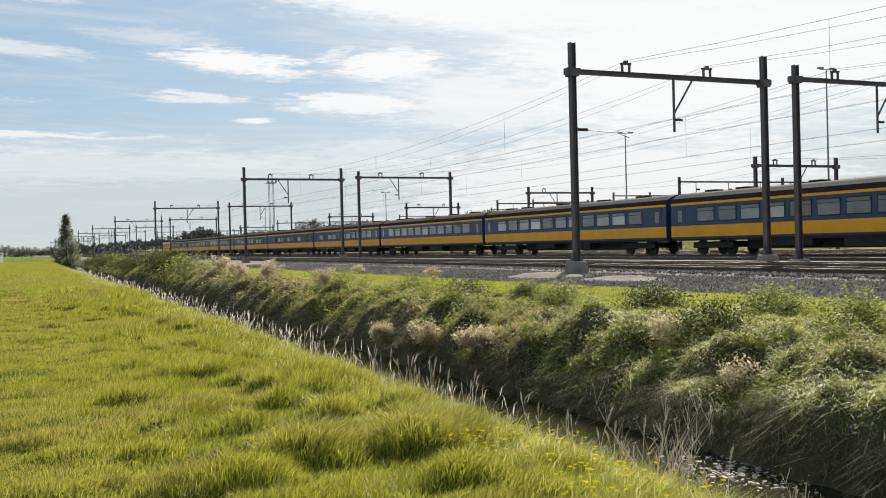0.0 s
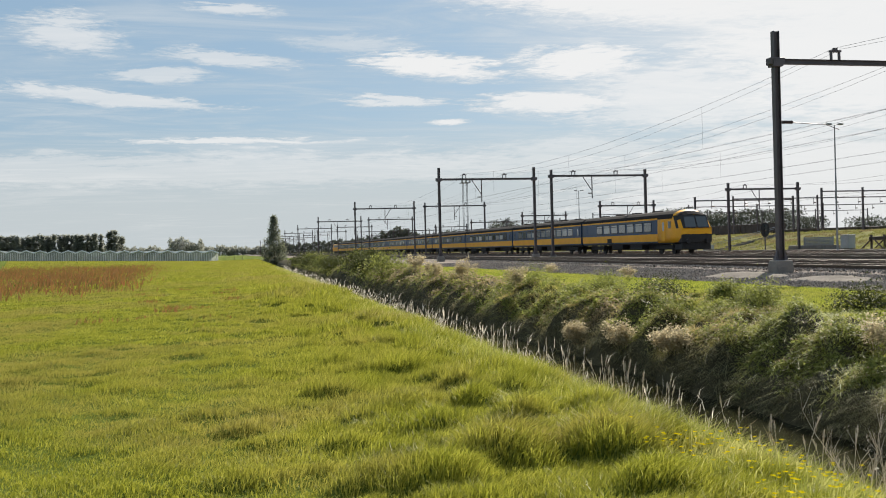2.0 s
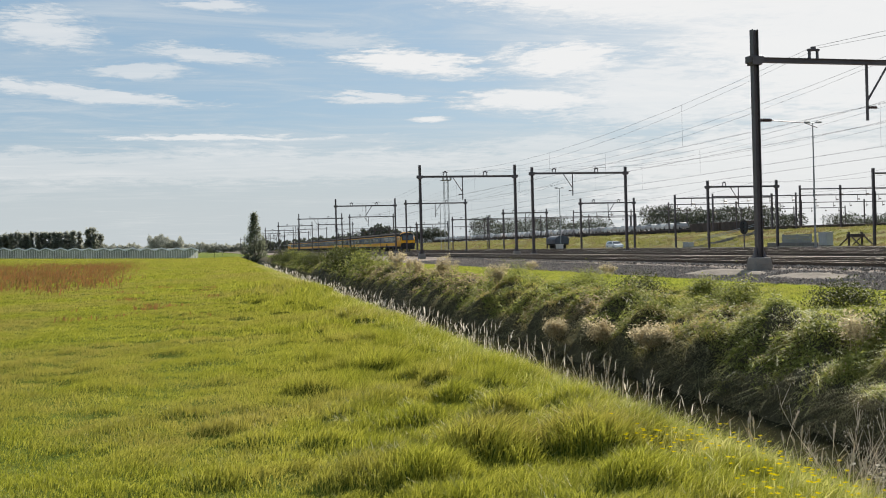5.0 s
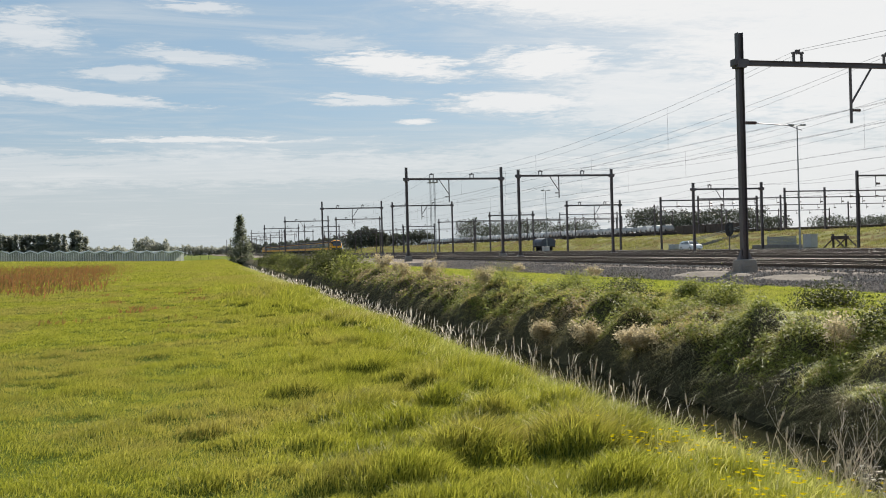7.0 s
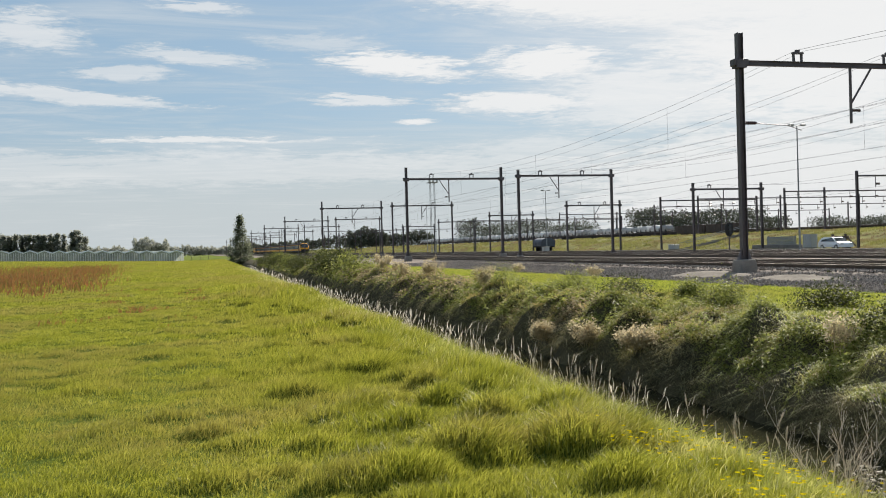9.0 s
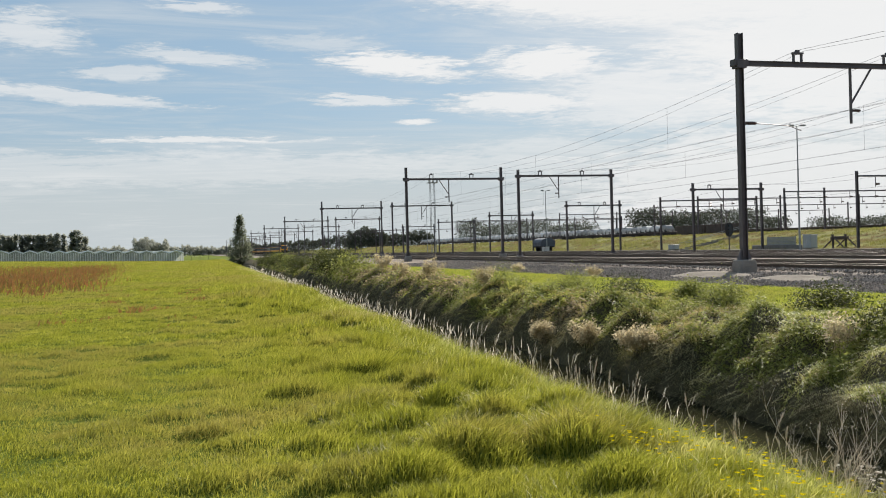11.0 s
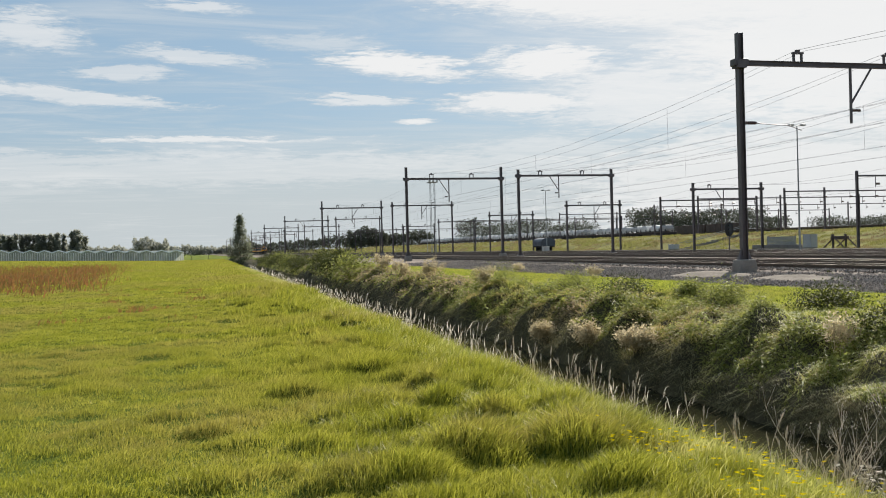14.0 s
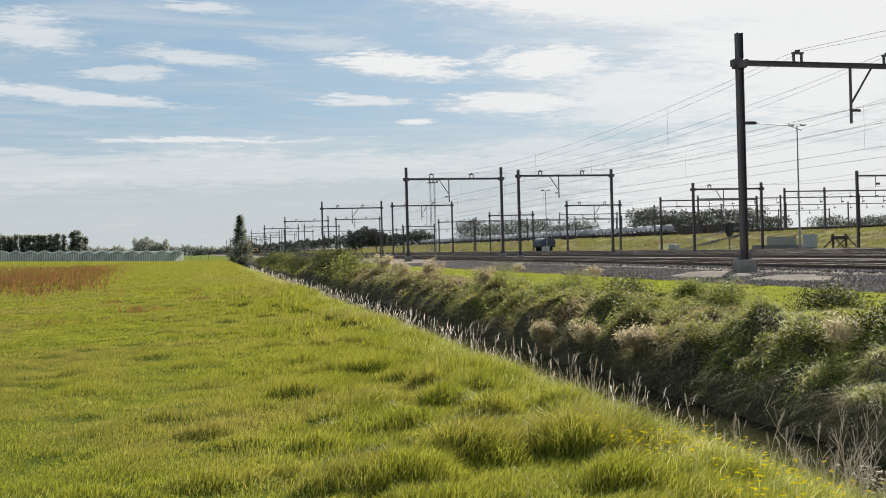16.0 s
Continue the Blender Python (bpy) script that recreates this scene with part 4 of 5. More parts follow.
def meadow():
    out = []
    for y0, y1, dens, h, w in ((3.8, 6.5, 7200, 0.058, 0.0048), (6.5, 10, 4600, 0.058, 0.0062), (10, 17, 3600, 0.06, 0.0085), (17, 30, 1500, 0.062, 0.0145), (30, 60, 430, 0.075, 0.028), (60, 130, 75, 0.1, 0.07), (130, 245, 14, 0.14, 0.17)):
        area = (y1 - y0) * (4.6 + 0.2 * (y0 + y1) / 2 + 1.2)
        x, y = scatter(int(dens * area), y0, y1, (-1.2, -0.2), (4.7, LEAN_DITCH))
        u = x - LEAN_DITCH * y
        rg = smooth_step(-0.8, 2.4, u + 0.5 * waves(x, y, 3, 8))
        bump = np.clip(MOUNDS.at(x, y) / 0.1, 0, 1.5)
        t = np.clip(0.55 + 0.45 * waves(x, y, 0.9, 2) + 0.35 * waves(x, y, 2.3, 1), 0, 1.3)
        keep = rng.random(len(x)) < 0.6 + 0.4 * t
        x, y, t, rg, bump = x[keep], y[keep], t[keep], rg[keep], bump[keep]
        n = len(x)
        hh = h * (0.6 + 0.35 * t + 0.95 * bump + 0.75 * rg) * rng.uniform(0.55, 1.4, n)
        V = np.stack([x, y, ground_z(x, y) - 0.008], -1)
        swirl = np.stack([waves(x, y, 1.2, 21), waves(x, y, 1.2, 22)], -1)
        lean = lean_of(n, 0.55, 0.6 * WIND + 0.4 * swirl) + np.clip(downhill(x, y), -1, 1) * (0.9 * bump)[:, None]
        ww = w * rng.uniform(0.7, 1.3, n) * (1 + 0.25 * rg)
        turn = rng.uniform(-1.4, 1.4, n)
        out.append(blades(V, hh, ww, lean, turn, 0.45) if y0 < 10 else spikes(V, hh, ww, lean, turn))
    stuff("meadow_grass", out, M_BLADE, "bright green uneven meadow grass lit from behind", "grass")
    # long pale grass along the edge of the ditch
    out = []
    for y0, y1, dens, w in ((3.8, 9, 1300, 0.007), (9, 18, 800, 0.009), (18, 40, 420, 0.015), (40, 110, 110, 0.035)):
        x, y = scatter(int(dens * (y1 - y0) * 3.0), y0, y1, (2.1, LEAN_DITCH), (5.4, LEAN_DITCH))
        u = x - LEAN_DITCH * y
        keep = rng.random(len(x)) < (0.15 + 0.85 * np.clip(0.45 + waves(x, y, 0.8, 17), 0, 1)) * (0.25 + 0.75 * smooth_step(2.4, 3.6, u))
        x, y, u = x[keep], y[keep], u[keep]
        n = len(x)
        V = np.stack([x, y, ground_z(x, y) - 0.02], -1)
        hh = rng.uniform(0.1, 0.28, n) * (0.55 + 0.6 * smooth_step(2.0, 3.6, u))
        out.append(blades(V, hh, w * rng.uniform(0.7, 1.3, n), lean_of(n, 0.55, WIND * 0.7), rng.uniform(-1.5, 1.5, n), 0.5))
    stuff("verge_grass", out, M_BLADE_DRY, "long yellow-green grass along the ditch edge", "grass")
    # thin pale stalks that stand above the edge
    out = []
    for y0, y1, n, w in ((8, 16, 130, 0.004), (16, 32, 330, 0.006), (32, 60, 300, 0.01), (60, 110, 160, 0.02)):
        x, y = scatter(n, y0, y1, (4.0, LEAN_DITCH), (5.2, LEAN_DITCH))
        keep = waves(x, y, 1.6, 18) > -0.2
        x, y = x[keep], y[keep]
        n = len(x)
        V = np.stack([x, y, ground_z(x, y) - 0.02], -1)
        hh, lean, turn = rng.uniform(0.3, 0.72, n), lean_of(n, 0.45, (0.1, -0.1)), rng.uniform(-0.8, 0.8, n)
        out.append(blades(V, hh, w * rng.uniform(0.6, 1.1, n), lean, turn, 0.35))
        tip = V + np.array([0, 0, 1.0]) * (hh * 0.72)[:, None] + lean * (hh * 0.35)[:, None]
        out.append(blades(tip, hh * 0.27, w * rng.uniform(1.3, 2.0, n), lean + lean_of(n, 0.15, (0, 0)), turn, 0.5))
    stuff("seeding_grass", out, M_REED, "thin pale seeding grass stalks along the ditch edge", "grass")
    # red sorrel patch
    out = []
    x, y = scatter(120000, 38, 165, (-1, -0.21), (1.0, -0.05))
    edge = x + 0.045 * (y - 45) + 5.2 + 0.9 * waves(x, y, 4, 6)
    w = np.clip(0.55 + 0.55 * waves(x, y, 9, 31) + 0.4 * waves(x, y, 3, 32), 0, 1) * smooth_step(40, 52, y + 5 * waves(x, y, 4, 33)) * smooth_step(165, 110, y) * smooth_step(2.2, -3.0, edge)
    keep = rng.random(len(x)) < w * 0.24
    x, y = x[keep], y[keep]
    n = len(x)
    out.append(blades(np.stack([x, y, ground_z(x, y)], -1), rng.uniform(0.15, 0.6, n), rng.uniform(0.025, 0.06, n), lean_of(n, 0.5, WIND * 0.5), rng.uniform(-1, 1, n), 0.6))
    stuff("red_sorrel", out, M_RED, "rust-red withered sorrel patch in the meadow", "weeds")
    out = []
    x, y = scatter(2600, 22, 46, (-3.6, 0), (0.4, 0))
    keep = waves(x, y, 4, 41) > 0.45
    x, y = x[keep], y[keep]
    n = len(x)
    out.append(blades(np.stack([x, y, ground_z(x, y)], -1), rng.uniform(0.1, 0.2, n), rng.uniform(0.02, 0.04, n), lean_of(n, 0.5, WIND), rng.uniform(-1, 1, n), 0.6))
    stuff("thistle_patch", out, M_RED, "small reddish weed patch in the meadow", "weeds")


def far_bank():
    green, straw, hang, strip, nettle = [], [], [], [], []
    for y0, y1, dens, size, leafy in ((5, 12, 1500, 0.042, 3000), (12, 20, 1000, 0.052, 2000), (20, 36, 560, 0.075, 1000), (36, 75, 230, 0.12, 380), (75, 170, 50, 0.24, 60)):
        # grass drooping down the slope of every mound
        x, y = scatter(int(dens * (y1 - y0) * 4.3), y0, y1, (7.85, LEAN_DITCH), (12.0, LEAN_DITCH))
        u = x - LEAN_DITCH * y
        way = downhill(x, y)
        n = len(x)
        fall = np.clip(way, -1.4, 1.4) * 0.55 + lean_of(n, 0.7, (-0.1, -0.15))
        fall[:, 2] = -0.55 * np.clip(np.linalg.norm(way, axis=1), 0, 1.4)
        tall = 1 - 0.55 * smooth_step(9.8, 11.2, u)
        hh = rng.uniform(0.07, 0.26, n) * tall * (0.8 + 0.5 * np.clip(waves(x, y, 1.1, 14), -0.6, 1))
        P = np.stack([x, y, ground_z(x, y) - 0.01], -1)
        turn = np.arctan2(fall[:, 1], fall[:, 0]) + 1.57 + rng.normal(0, 0.7, n)
        g = size * 0.2 * rng.uniform(0.7, 1.3, n)
        dry = waves(x, y, 3.2, 12) + 0.35 * rng.normal(0, 1, n) > 1.05 - 0.75 * smooth_step(30, 42, y) * smooth_step(72, 58, y)
        low = (u < 8.15 + 0.2 * waves(x, y, 1.5, 16)) & ~dry
        for group, sel in ((straw, dry), (hang, low), (green, ~dry & ~low)):
            group.append(blades(P[sel], hh[sel] * (1.35 if group is hang else 1.0), g[sel], fall[sel], turn[sel], 0.85))
        # nettles and other leafy weeds standing over the grass in patches
        x, y = scatter(int(leafy * (y1 - y0) * 3.2), y0, y1, (8.2, LEAN_DITCH), (11.4, LEAN_DITCH))
        u = x - LEAN_DITCH * y
        patch = waves(x, y, 1.7, 11) + 0.5 * waves(x, y, 0.7, 13) - 0.8 * smooth_step(9.6, 11.0, u)
        keep = patch > -0.25
        x, y, patch = x[keep], y[keep], patch[keep]
        n = len(x)
        up = rng.random(n) * (0.07 + np.clip(patch, 0, 1.0) * 0.36)
        P = np.stack([x, y, ground_z(x, y) + up], -1) + rng.normal(0, 0.02, (n, 3))
        dry = (waves(x, y, 3.2, 12) + rng.normal(0, 0.3, n) > 0.75) | ((rng.random(n) < 0.6) & (y > 34) & (y < 66))
        for group, sel in ((straw, dry), (nettle, ~dry)):
            k = int(sel.sum())
            group.append(leaves(P[sel], size * rng.uniform(0.6, 1.4, k), rng.uniform(0, 6.283, k), rng.normal(-0.1, 0.5, k)))
    for y0, y1, dens, w in ((8, 26, 1500, 0.011), (26, 50, 650, 0.02), (50, 140, 110, 0.055)):
        x, y = scatter(int(dens * (y1 - y0) * 4.2), y0, y1, (9.6, LEAN_DITCH), (15.3, 0))
        n = len(x)
        strip.append(spikes(np.stack([x, y, ground_z(x, y)], -1), rng.uniform(0.05, 0.11, n) * (0.7 + 0.6 * np.clip(waves(x, y, 1.5, 15), -0.5, 1)), w * rng.uniform(0.7, 1.3, n), lean_of(n, 0.5, (-0.2, -0.2)), rng.uniform(-1, 1, n)))
    stuff("bank_tussocks", green, M_DRAPE, "long green grass drooping over mounds on the far bank", "grass")
    stuff("bank_weeds", nettle, M_WEED, "tangled green nettles and weeds on the far ditch bank", "weeds")
    stuff("dry_bank_weeds", straw, M_STRAW, "withered brown weeds on the far ditch bank", "weeds")
    stuff("hanging_grass", hang, M_HANG, "dark withered grass hanging to the water", "grass")
    stuff("bank_grass", strip, M_STRIP, "bright short grass strip beside the railway gravel", "grass")


meadow()
far_bank()


def reed_stalk(seed):
    r = random.Random(seed)
    t = thing("reed_stalk", pose(0, 0, 0), "thin dry reed stalk with a drooping pale seed head", "reed", "reeds along the ditch")
    H, bx, by = r.uniform(0.65, 1.0), r.uniform(-0.22, 0.12), r.uniform(-0.12, 0.12)
    pt = lambda s: Vector((bx * s ** 2.2 * H, by * s ** 2 * H, H * (s - 0.12 * s ** 3)))
    bm = B()
    for i in range(5):
        rod(bm, pt(i / 5), pt((i + 1) / 5), 0.0026, 0.0022, 4)
    part("stem", bm, M_REED, t)
    bm = B()
    for i in range(22):
        s = 0.78 + 0.22 * i / 22
        a = pt(s)
        k = 1.2 - 0.8 * abs(i - 9) / 13
        d = Vector((r.uniform(-0.02, 0.012) * k, r.uniform(-0.016, 0.016) * k, r.uniform(0.018, 0.045)))
        rod(bm, a, a + d, 0.0075 * k, 0.001, 3)
    part("seed_head", bm, M_REED, t, "pale feathery seed head")
    bm = B()
    for i in range(2):
        a = pt(r.uniform(0.1, 0.5))
        d = Vector((r.uniform(-0.2, 0.3), r.uniform(-0.2, 0.2), r.uniform(0.1, 0.3)))
        v = [bm.verts.new(p) for p in (a, a + d * 0.5 + Vector((0.005, 0.006, 0.03)), a + d, a + d * 0.5 - Vector((0.005, 0.006, -0.03)))]
        bm.faces.new(v)
    part("leaf", bm, M_STRAW, t)
    return t


REEDS = [reed_stalk(s) for s in range(6)]
TUSSOCKS = [5.6, 6.5, 8.1, 9.1, 11.7, 12.0, 12.4, 12.6, 13.5, 14.6, 16.0, 18.0, 19.5, 22, 25, 28, 32, 37, 43]
for i in range(190):
    y = TUSSOCKS[int(rng.integers(len(TUSSOCKS)))]
    y += rng.normal(0, 0.25 + 0.05 * y)
    y = max(y, 5.0)
    x = rng.normal(5.1, 0.28) + LEAN_DITCH * y
    m = pose(x, y, float(ground_z(x, y)) - 0.02, rng.uniform(-9, 9), rng.uniform(-14, 8), rng.uniform(-50, 50))
    m = m @ Matrix.Scale(rng.uniform(0.55, 0.95), 4)
    if i < 6:
        REEDS[i].matrix_basis = m
    else:
        o = copy_thing(REEDS[i % 6], m)
        o.matrix_basis = m


def dead_weed(x, y, h, seed, label="bare pale dead weed with branching stems", mat=None, leafy=0, size=0.03):
    """A branching dry plant."""
    r = random.Random(seed)
    t = thing("dead_weed", pose(x, y, float(ground_z(x, y)) - 0.02), label, "weed", "dead weeds")
    bm, tips = B(), []
    for i in range(7):
        a = Vector((r.uniform(-0.06, 0.06), r.uniform(-0.06, 0.06), 0))
        d = Vector((r.uniform(-0.7, 0.7), r.uniform(-0.4, 0.4), 1)).normalized()
        L = h * r.uniform(0.65, 1.0)
        for s in range(5):
            b = a + d * L / 5
            rod(bm, a, b, 0.005 - s * 0.0008, 0.0043 - s * 0.0008, 4)
            if s >= 2:
                for k in range(2):
                    e = b + Vector((r.uniform(-0.5, 0.5), r.uniform(-0.5, 0.5), r.uniform(0.5, 1))).normalized() * L * 0.2
                    rod(bm, b, e, 0.0022, 0.001, 3)
                    tips.append(e)
            d = (d + Vector((r.uniform(-0.2, 0.25), r.uniform(-0.2, 0.2), 0))).normalized()
            a = b
        tips.append(a)
    tagged(part("stem", bm, mat or M_REED, t), kind="stuff")
    P = np.array([tuple(p) for p in tips]).repeat(8 + leafy, 0)
    P = P + rng.normal(0, 0.02 + 0.05 * (leafy > 0), P.shape)
    v, f = leaves(P, (size if leafy else 0.008) * rng.uniform(0.6, 1.4, len(P)), rng.uniform(0, 6.28, len(P)), rng.normal(0.3, 0.6, len(P)))
    ob = new("seed_head", mesh_from("seed_head", v, f, mat or M_REED))
    ob.parent = t
    tagged(ob, kind="stuff")
    return t


for i, (x, y, h) in enumerate(((5.35, 7.35, 1.15), (5.3, 7.05, 0.9), (5.5, 7.6, 0.85), (5.35, 5.5, 0.65), (5.45, 7.2, 0.7))):
    dead_weed(x, y, h, 50 + i)
for i, (x, y, h, n) in enumerate(((8.33, 22.4, 0.62, 40), (8.29, 19.8, 0.6, 40), (8.25, 17.4, 0.5, 40), (8.3, 16.9, 0.4, 26), (14.6, 34, 0.42, 5), (15.0, 44.0, 0.42, 5), (9.3, 12.6, 0.6, 14), (8.75, 10.2, 0.6, 14),
                                  (9.9, 40, 0.9, 20), (9.6, 46, 1.0, 20), (10.2, 52, 1.1, 20), (9.4, 31, 0.7, 20))):
    dead_weed(x, y, h, 80 + i, "withered beige goldenrod with fluffy seed heads", M_FLUFF, n, 0.032 + 0.0009 * y)


def yellow_flowers():
    out = []
    x, y = scatter(150, 4.2, 6.6, (2.5, 0.05), (3.5, 0.03))
    n = len(x)
    z = ground_z(x, y) + rng.uniform(0.16, 0.3, n)
    for k in range(6):
        out.append(leaves(np.stack([x, y, z], -1), np.full(n, 0.019), np.full(n, k * 1.047), np.full(n, 0.35)))
    stuff("yellow_flowers", out, M_FLOWER, "small yellow meadow flowers in the grass", "flowers")


yellow_flowers()


def floating_debris():
    x, y = rng.normal(7.55, 0.28, 320), rng.normal(8.95, 0.45, 320)
    x = np.clip(x, 6.6, 8.1)
    v, f = leaves(np.stack([x, y, np.full(320, WATER_Z + 0.006)], -1), rng.uniform(0.02, 0.09, 320), rng.uniform(0, 6.283, 320), rng.uniform(0, 0.15, 320))
    stuff("floating_debris", [(v, f)], M_REED, "pale leaf scraps and foam floating on the ditch", "debris")


floating_debris()


def stones(name, n, xr, yr, size, zoff, label):
    """Loose ballast: squashed eight-faced stones, every one turned its own way."""
    x, y = rng.uniform(*xr, n), yr[0] + (yr[1] - yr[0]) * rng.random(n) ** 1.6
    c = np.stack([x, y, ground_z(x, y) + zoff], -1)
    base = np.array([(1, 0, 0), (-1, 0, 0), (0, 1, 0), (0, -1, 0), (0, 0, 1), (0, 0, -1)], float)
    s = size * rng.uniform(0.6, 1.5, (n, 1, 3))
    P = base[None] * s + rng.normal(0, 0.2 * size, (n, 6, 3))
    a = rng.uniform(0, 6.28, n)[:, None]
    X, Y = P[..., 0] * np.cos(a) - P[..., 1] * np.sin(a), P[..., 0] * np.sin(a) + P[..., 1] * np.cos(a)
    V = (np.stack([X, Y, P[..., 2]], -1) + c[:, None]).reshape(-1, 3)
    f = np.array([(0, 2, 4), (2, 1, 4), (1, 3, 4), (3, 0, 4), (3, 1, 5), (0, 3, 5)])    # the two faces below lie in the gravel
    F = (np.arange(n)[:, None, None] * 6 + f[None]).reshape(-1, 3)
    return stuff(name, [(V, F)], M_STONE, label, "ballast")


stones("loose_ballast", 44000, (15.3, 21.0), (14, 80), 0.05, 0.0, "loose grey ballast stones spread beside the track")
stones("track_ballast", 26000, (20.9, 28.5), (18, 85), 0.048, 0.095, "grey ballast stones heaped between the rails")


# ---- sand heaps at the mast foot ----
def sand_heap(x, y, rx, ry, h):
    n, m = 22, 9
    V = [(x, y, float(ground_z(x, y)) + h)]
    for j in range(1, m + 1):
        s = j / m
        for i in range(n):
            a = i * 6.283 / n
            px, py = x + rx * s * math.cos(a), y + ry * s * math.sin(a)
            z = float(ground_z(px, py)) + h * (0.5 + 0.5 * math.cos(math.pi * s)) - 0.04 * s + 0.04 * float(waves(px, py, 0.8, 9)) * (1 - s)
            V.append((px, py, z))
    me = bpy.data.meshes.new("sand_mound")
    faces = [(0, 1 + i, 1 + (i + 1) % n) for i in range(n)] + [(1 + j * n + i, 1 + (j + 1) * n + i, 1 + (j + 1) * n + (i + 1) % n, 1 + j * n + (i + 1) % n) for j in range(m - 1) for i in range(n)]
    me.from_pydata(V, [], faces)
    me.materials.append(M_SAND)
    for f in me.polygons:
        f.use_smooth = True
    return tagged(new("sand_mound", me), "low heap of grey sand beside the mast foot", "sand heap", "sand heaps")


sand_heap(18.1, 31.6, 2.0, 3.0, 0.2)
sand_heap(18.3, 26.6, 1.8, 3.4, 0.15)


# ---- trees and bushes ----
def crown_mesh(name, shape, n, size, mat):
    """Leaves in clumps filling a shape; shape(s) gives the radius at height share s."""
    k = max(8, n // 26)
    s = rng.random(k) ** shape.get("bias", 0.85)
    th = rng.uniform(0, 6.283, k)
    rad = np.sqrt(rng.random(k)) * 0.95
    H = shape["h1"] - shape["h0"]
    R = np.interp(s, shape["s"], shape["r"])
    c = np.stack([R * rad * np.cos(th), R * rad * np.sin(th), shape["h0"] + s * H], -1)
    P = np.repeat(c, 26, 0)
    spread = shape.get("spread", 0.45)
    P = P + rng.normal(0, 1, P.shape) * spread * np.array([1, 1, 0.8])
    v, f = leaves(P, size * rng.uniform(0.6, 1.5, len(P)), rng.uniform(0, 6.283, len(P)), rng.normal(0, 0.6, len(P)))
    return new(name, mesh_from(name, v, f, mat))


def tree(x, y, h, r, label, category="tree", group="", n=2600, size=0.3, mat=None, trunk_r=0.14, s=(0, 0.1, 0.35, 0.7, 1.0), prof=(0.3, 0.8, 1.0, 0.55, 0.06), low=0.1, spread=0.4, bias=0.85):
    t = thing("tree", pose(x, y, float(ground_z(x, y)) - 0.05), label, category, group)
    bm = B()
    pts = [Vector((0, 0, 0))]
    for i in range(1, 6):
        pts.append(Vector((rng.normal(0, 0.03 * h / 8), rng.normal(0, 0.03 * h / 8), h * 0.92 * i / 5)))
    for i in range(5):
        rod(bm, pts[i], pts[i + 1], trunk_r * (1 - i / 5.5), trunk_r * (1 - (i + 1) / 5.5), 8)
    part("trunk", bm, M_BARK, t)
    bm = B()
    for i in range(14):
        z = h * (low + 0.1 + (0.75 - low) * i / 14)
        a = rng.uniform(0, 6.28)
        rr = r * float(np.interp(z / h, s, prof)) * 0.8
        rod(bm, (0, 0, z), (rr * math.cos(a), rr * math.sin(a), z + rr * 0.8), trunk_r * 0.3, trunk_r * 0.08, 5)
    part("limbs", bm, M_BARK, t)
    c = crown_mesh("crown", dict(h0=h * low, h1=h, s=s, r=[p * r for p in prof], spread=spread, bias=bias), n, size, mat or M_LEAF)
    c.parent = t
    return t


tree(10.95, 230, 11.2, 3.3, "slender grey-green birch tree standing by the ditch", n=9500, bias=1.5, size=0.34, mat=M_LEAF_GREY, trunk_r=0.16, low=0.02, spread=0.3, s=(0, 0.15, 0.35, 0.5, 0.65, 0.85, 1.0), prof=(0.95, 1.0, 0.75, 0.7, 0.4, 0.22, 0.0))


def bush(x, y, r, h, mat, label, n=900, size=0.16):
    b = thing("bush", pose(x, y, float(ground_z(x, y)) - 0.05), label, "bush", "bushes on the ditch bank")
    bm = B()
    for i in range(7):
        a = rng.uniform(0, 6.28)
        rod(bm, (0, 0, 0), (0.6 * r * math.cos(a), 0.6 * r * math.sin(a), h * rng.uniform(0.5, 0.85)), 0.025, 0.008, 5)
    part("branch", bm, M_BARK, b)
    c = crown_mesh("foliage", dict(h0=0.05, h1=h, s=(0, 0.3, 0.7, 1.0), r=(0.8 * r, r, 0.75 * r, 0.2 * r), spread=0.16 * r + 0.05), n, size, mat)
    c.parent = b
    return b


for i in range(16):
    y = 60 + i * 6.8 + rng.uniform(-2, 2)
    u = rng.uniform(8.6, 10.0)
    bush(u + LEAN_DITCH * y, y, rng.uniform(1.3, 2.2), rng.uniform(0.9, 1.35), M_LEAF if i % 4 else M_WEED, "dense green bramble bush on the far ditch bank", 3600, 0.11)
for i, (x, y, r, h) in enumerate(((12.2, 16.8, 0.75, 0.55), (12.9, 14.0, 0.8, 0.5), (11.0, 18.6, 0.7, 0.75), (10.7, 23.0, 0.9, 0.7), (11.4, 28.0, 0.9, 0.8), (10.6, 33, 1.2, 0.9), (10.2, 12.5, 0.7, 0.6), (11.8, 21.5, 0.5, 0.6), (11.6, 10.9, 0.7, 0.7))):
    bush(x, y, r, h * 0.7, M_WEED if i % 3 else M_LEAF, "low dark green weed bush on the far ditch bank", 5200, 0.045)


# poplar row behind the greenhouse
for i in range(29):
    x = -126 + i * 2.25 + rng.uniform(-0.4, 0.4) + (2.5 if i > 24 else 0)
    tree(x, 600 + rng.uniform(-4, 4), rng.uniform(12.6, 13.6) + (1.4 if i > 24 else 0) - (3.5 if i == 28 else 0), 1.2 if i < 25 else 1.9, "tall narrow poplar in a distant windbreak row", "tree", "poplar windbreak", n=1500, size=0.95, mat=M_LEAF_HAZED, trunk_r=0.2, s=(0, 0.12, 0.5, 0.85, 1.0), prof=(0.7, 1.0, 1.0, 0.85, 0.4), low=0.0, spread=0.5)


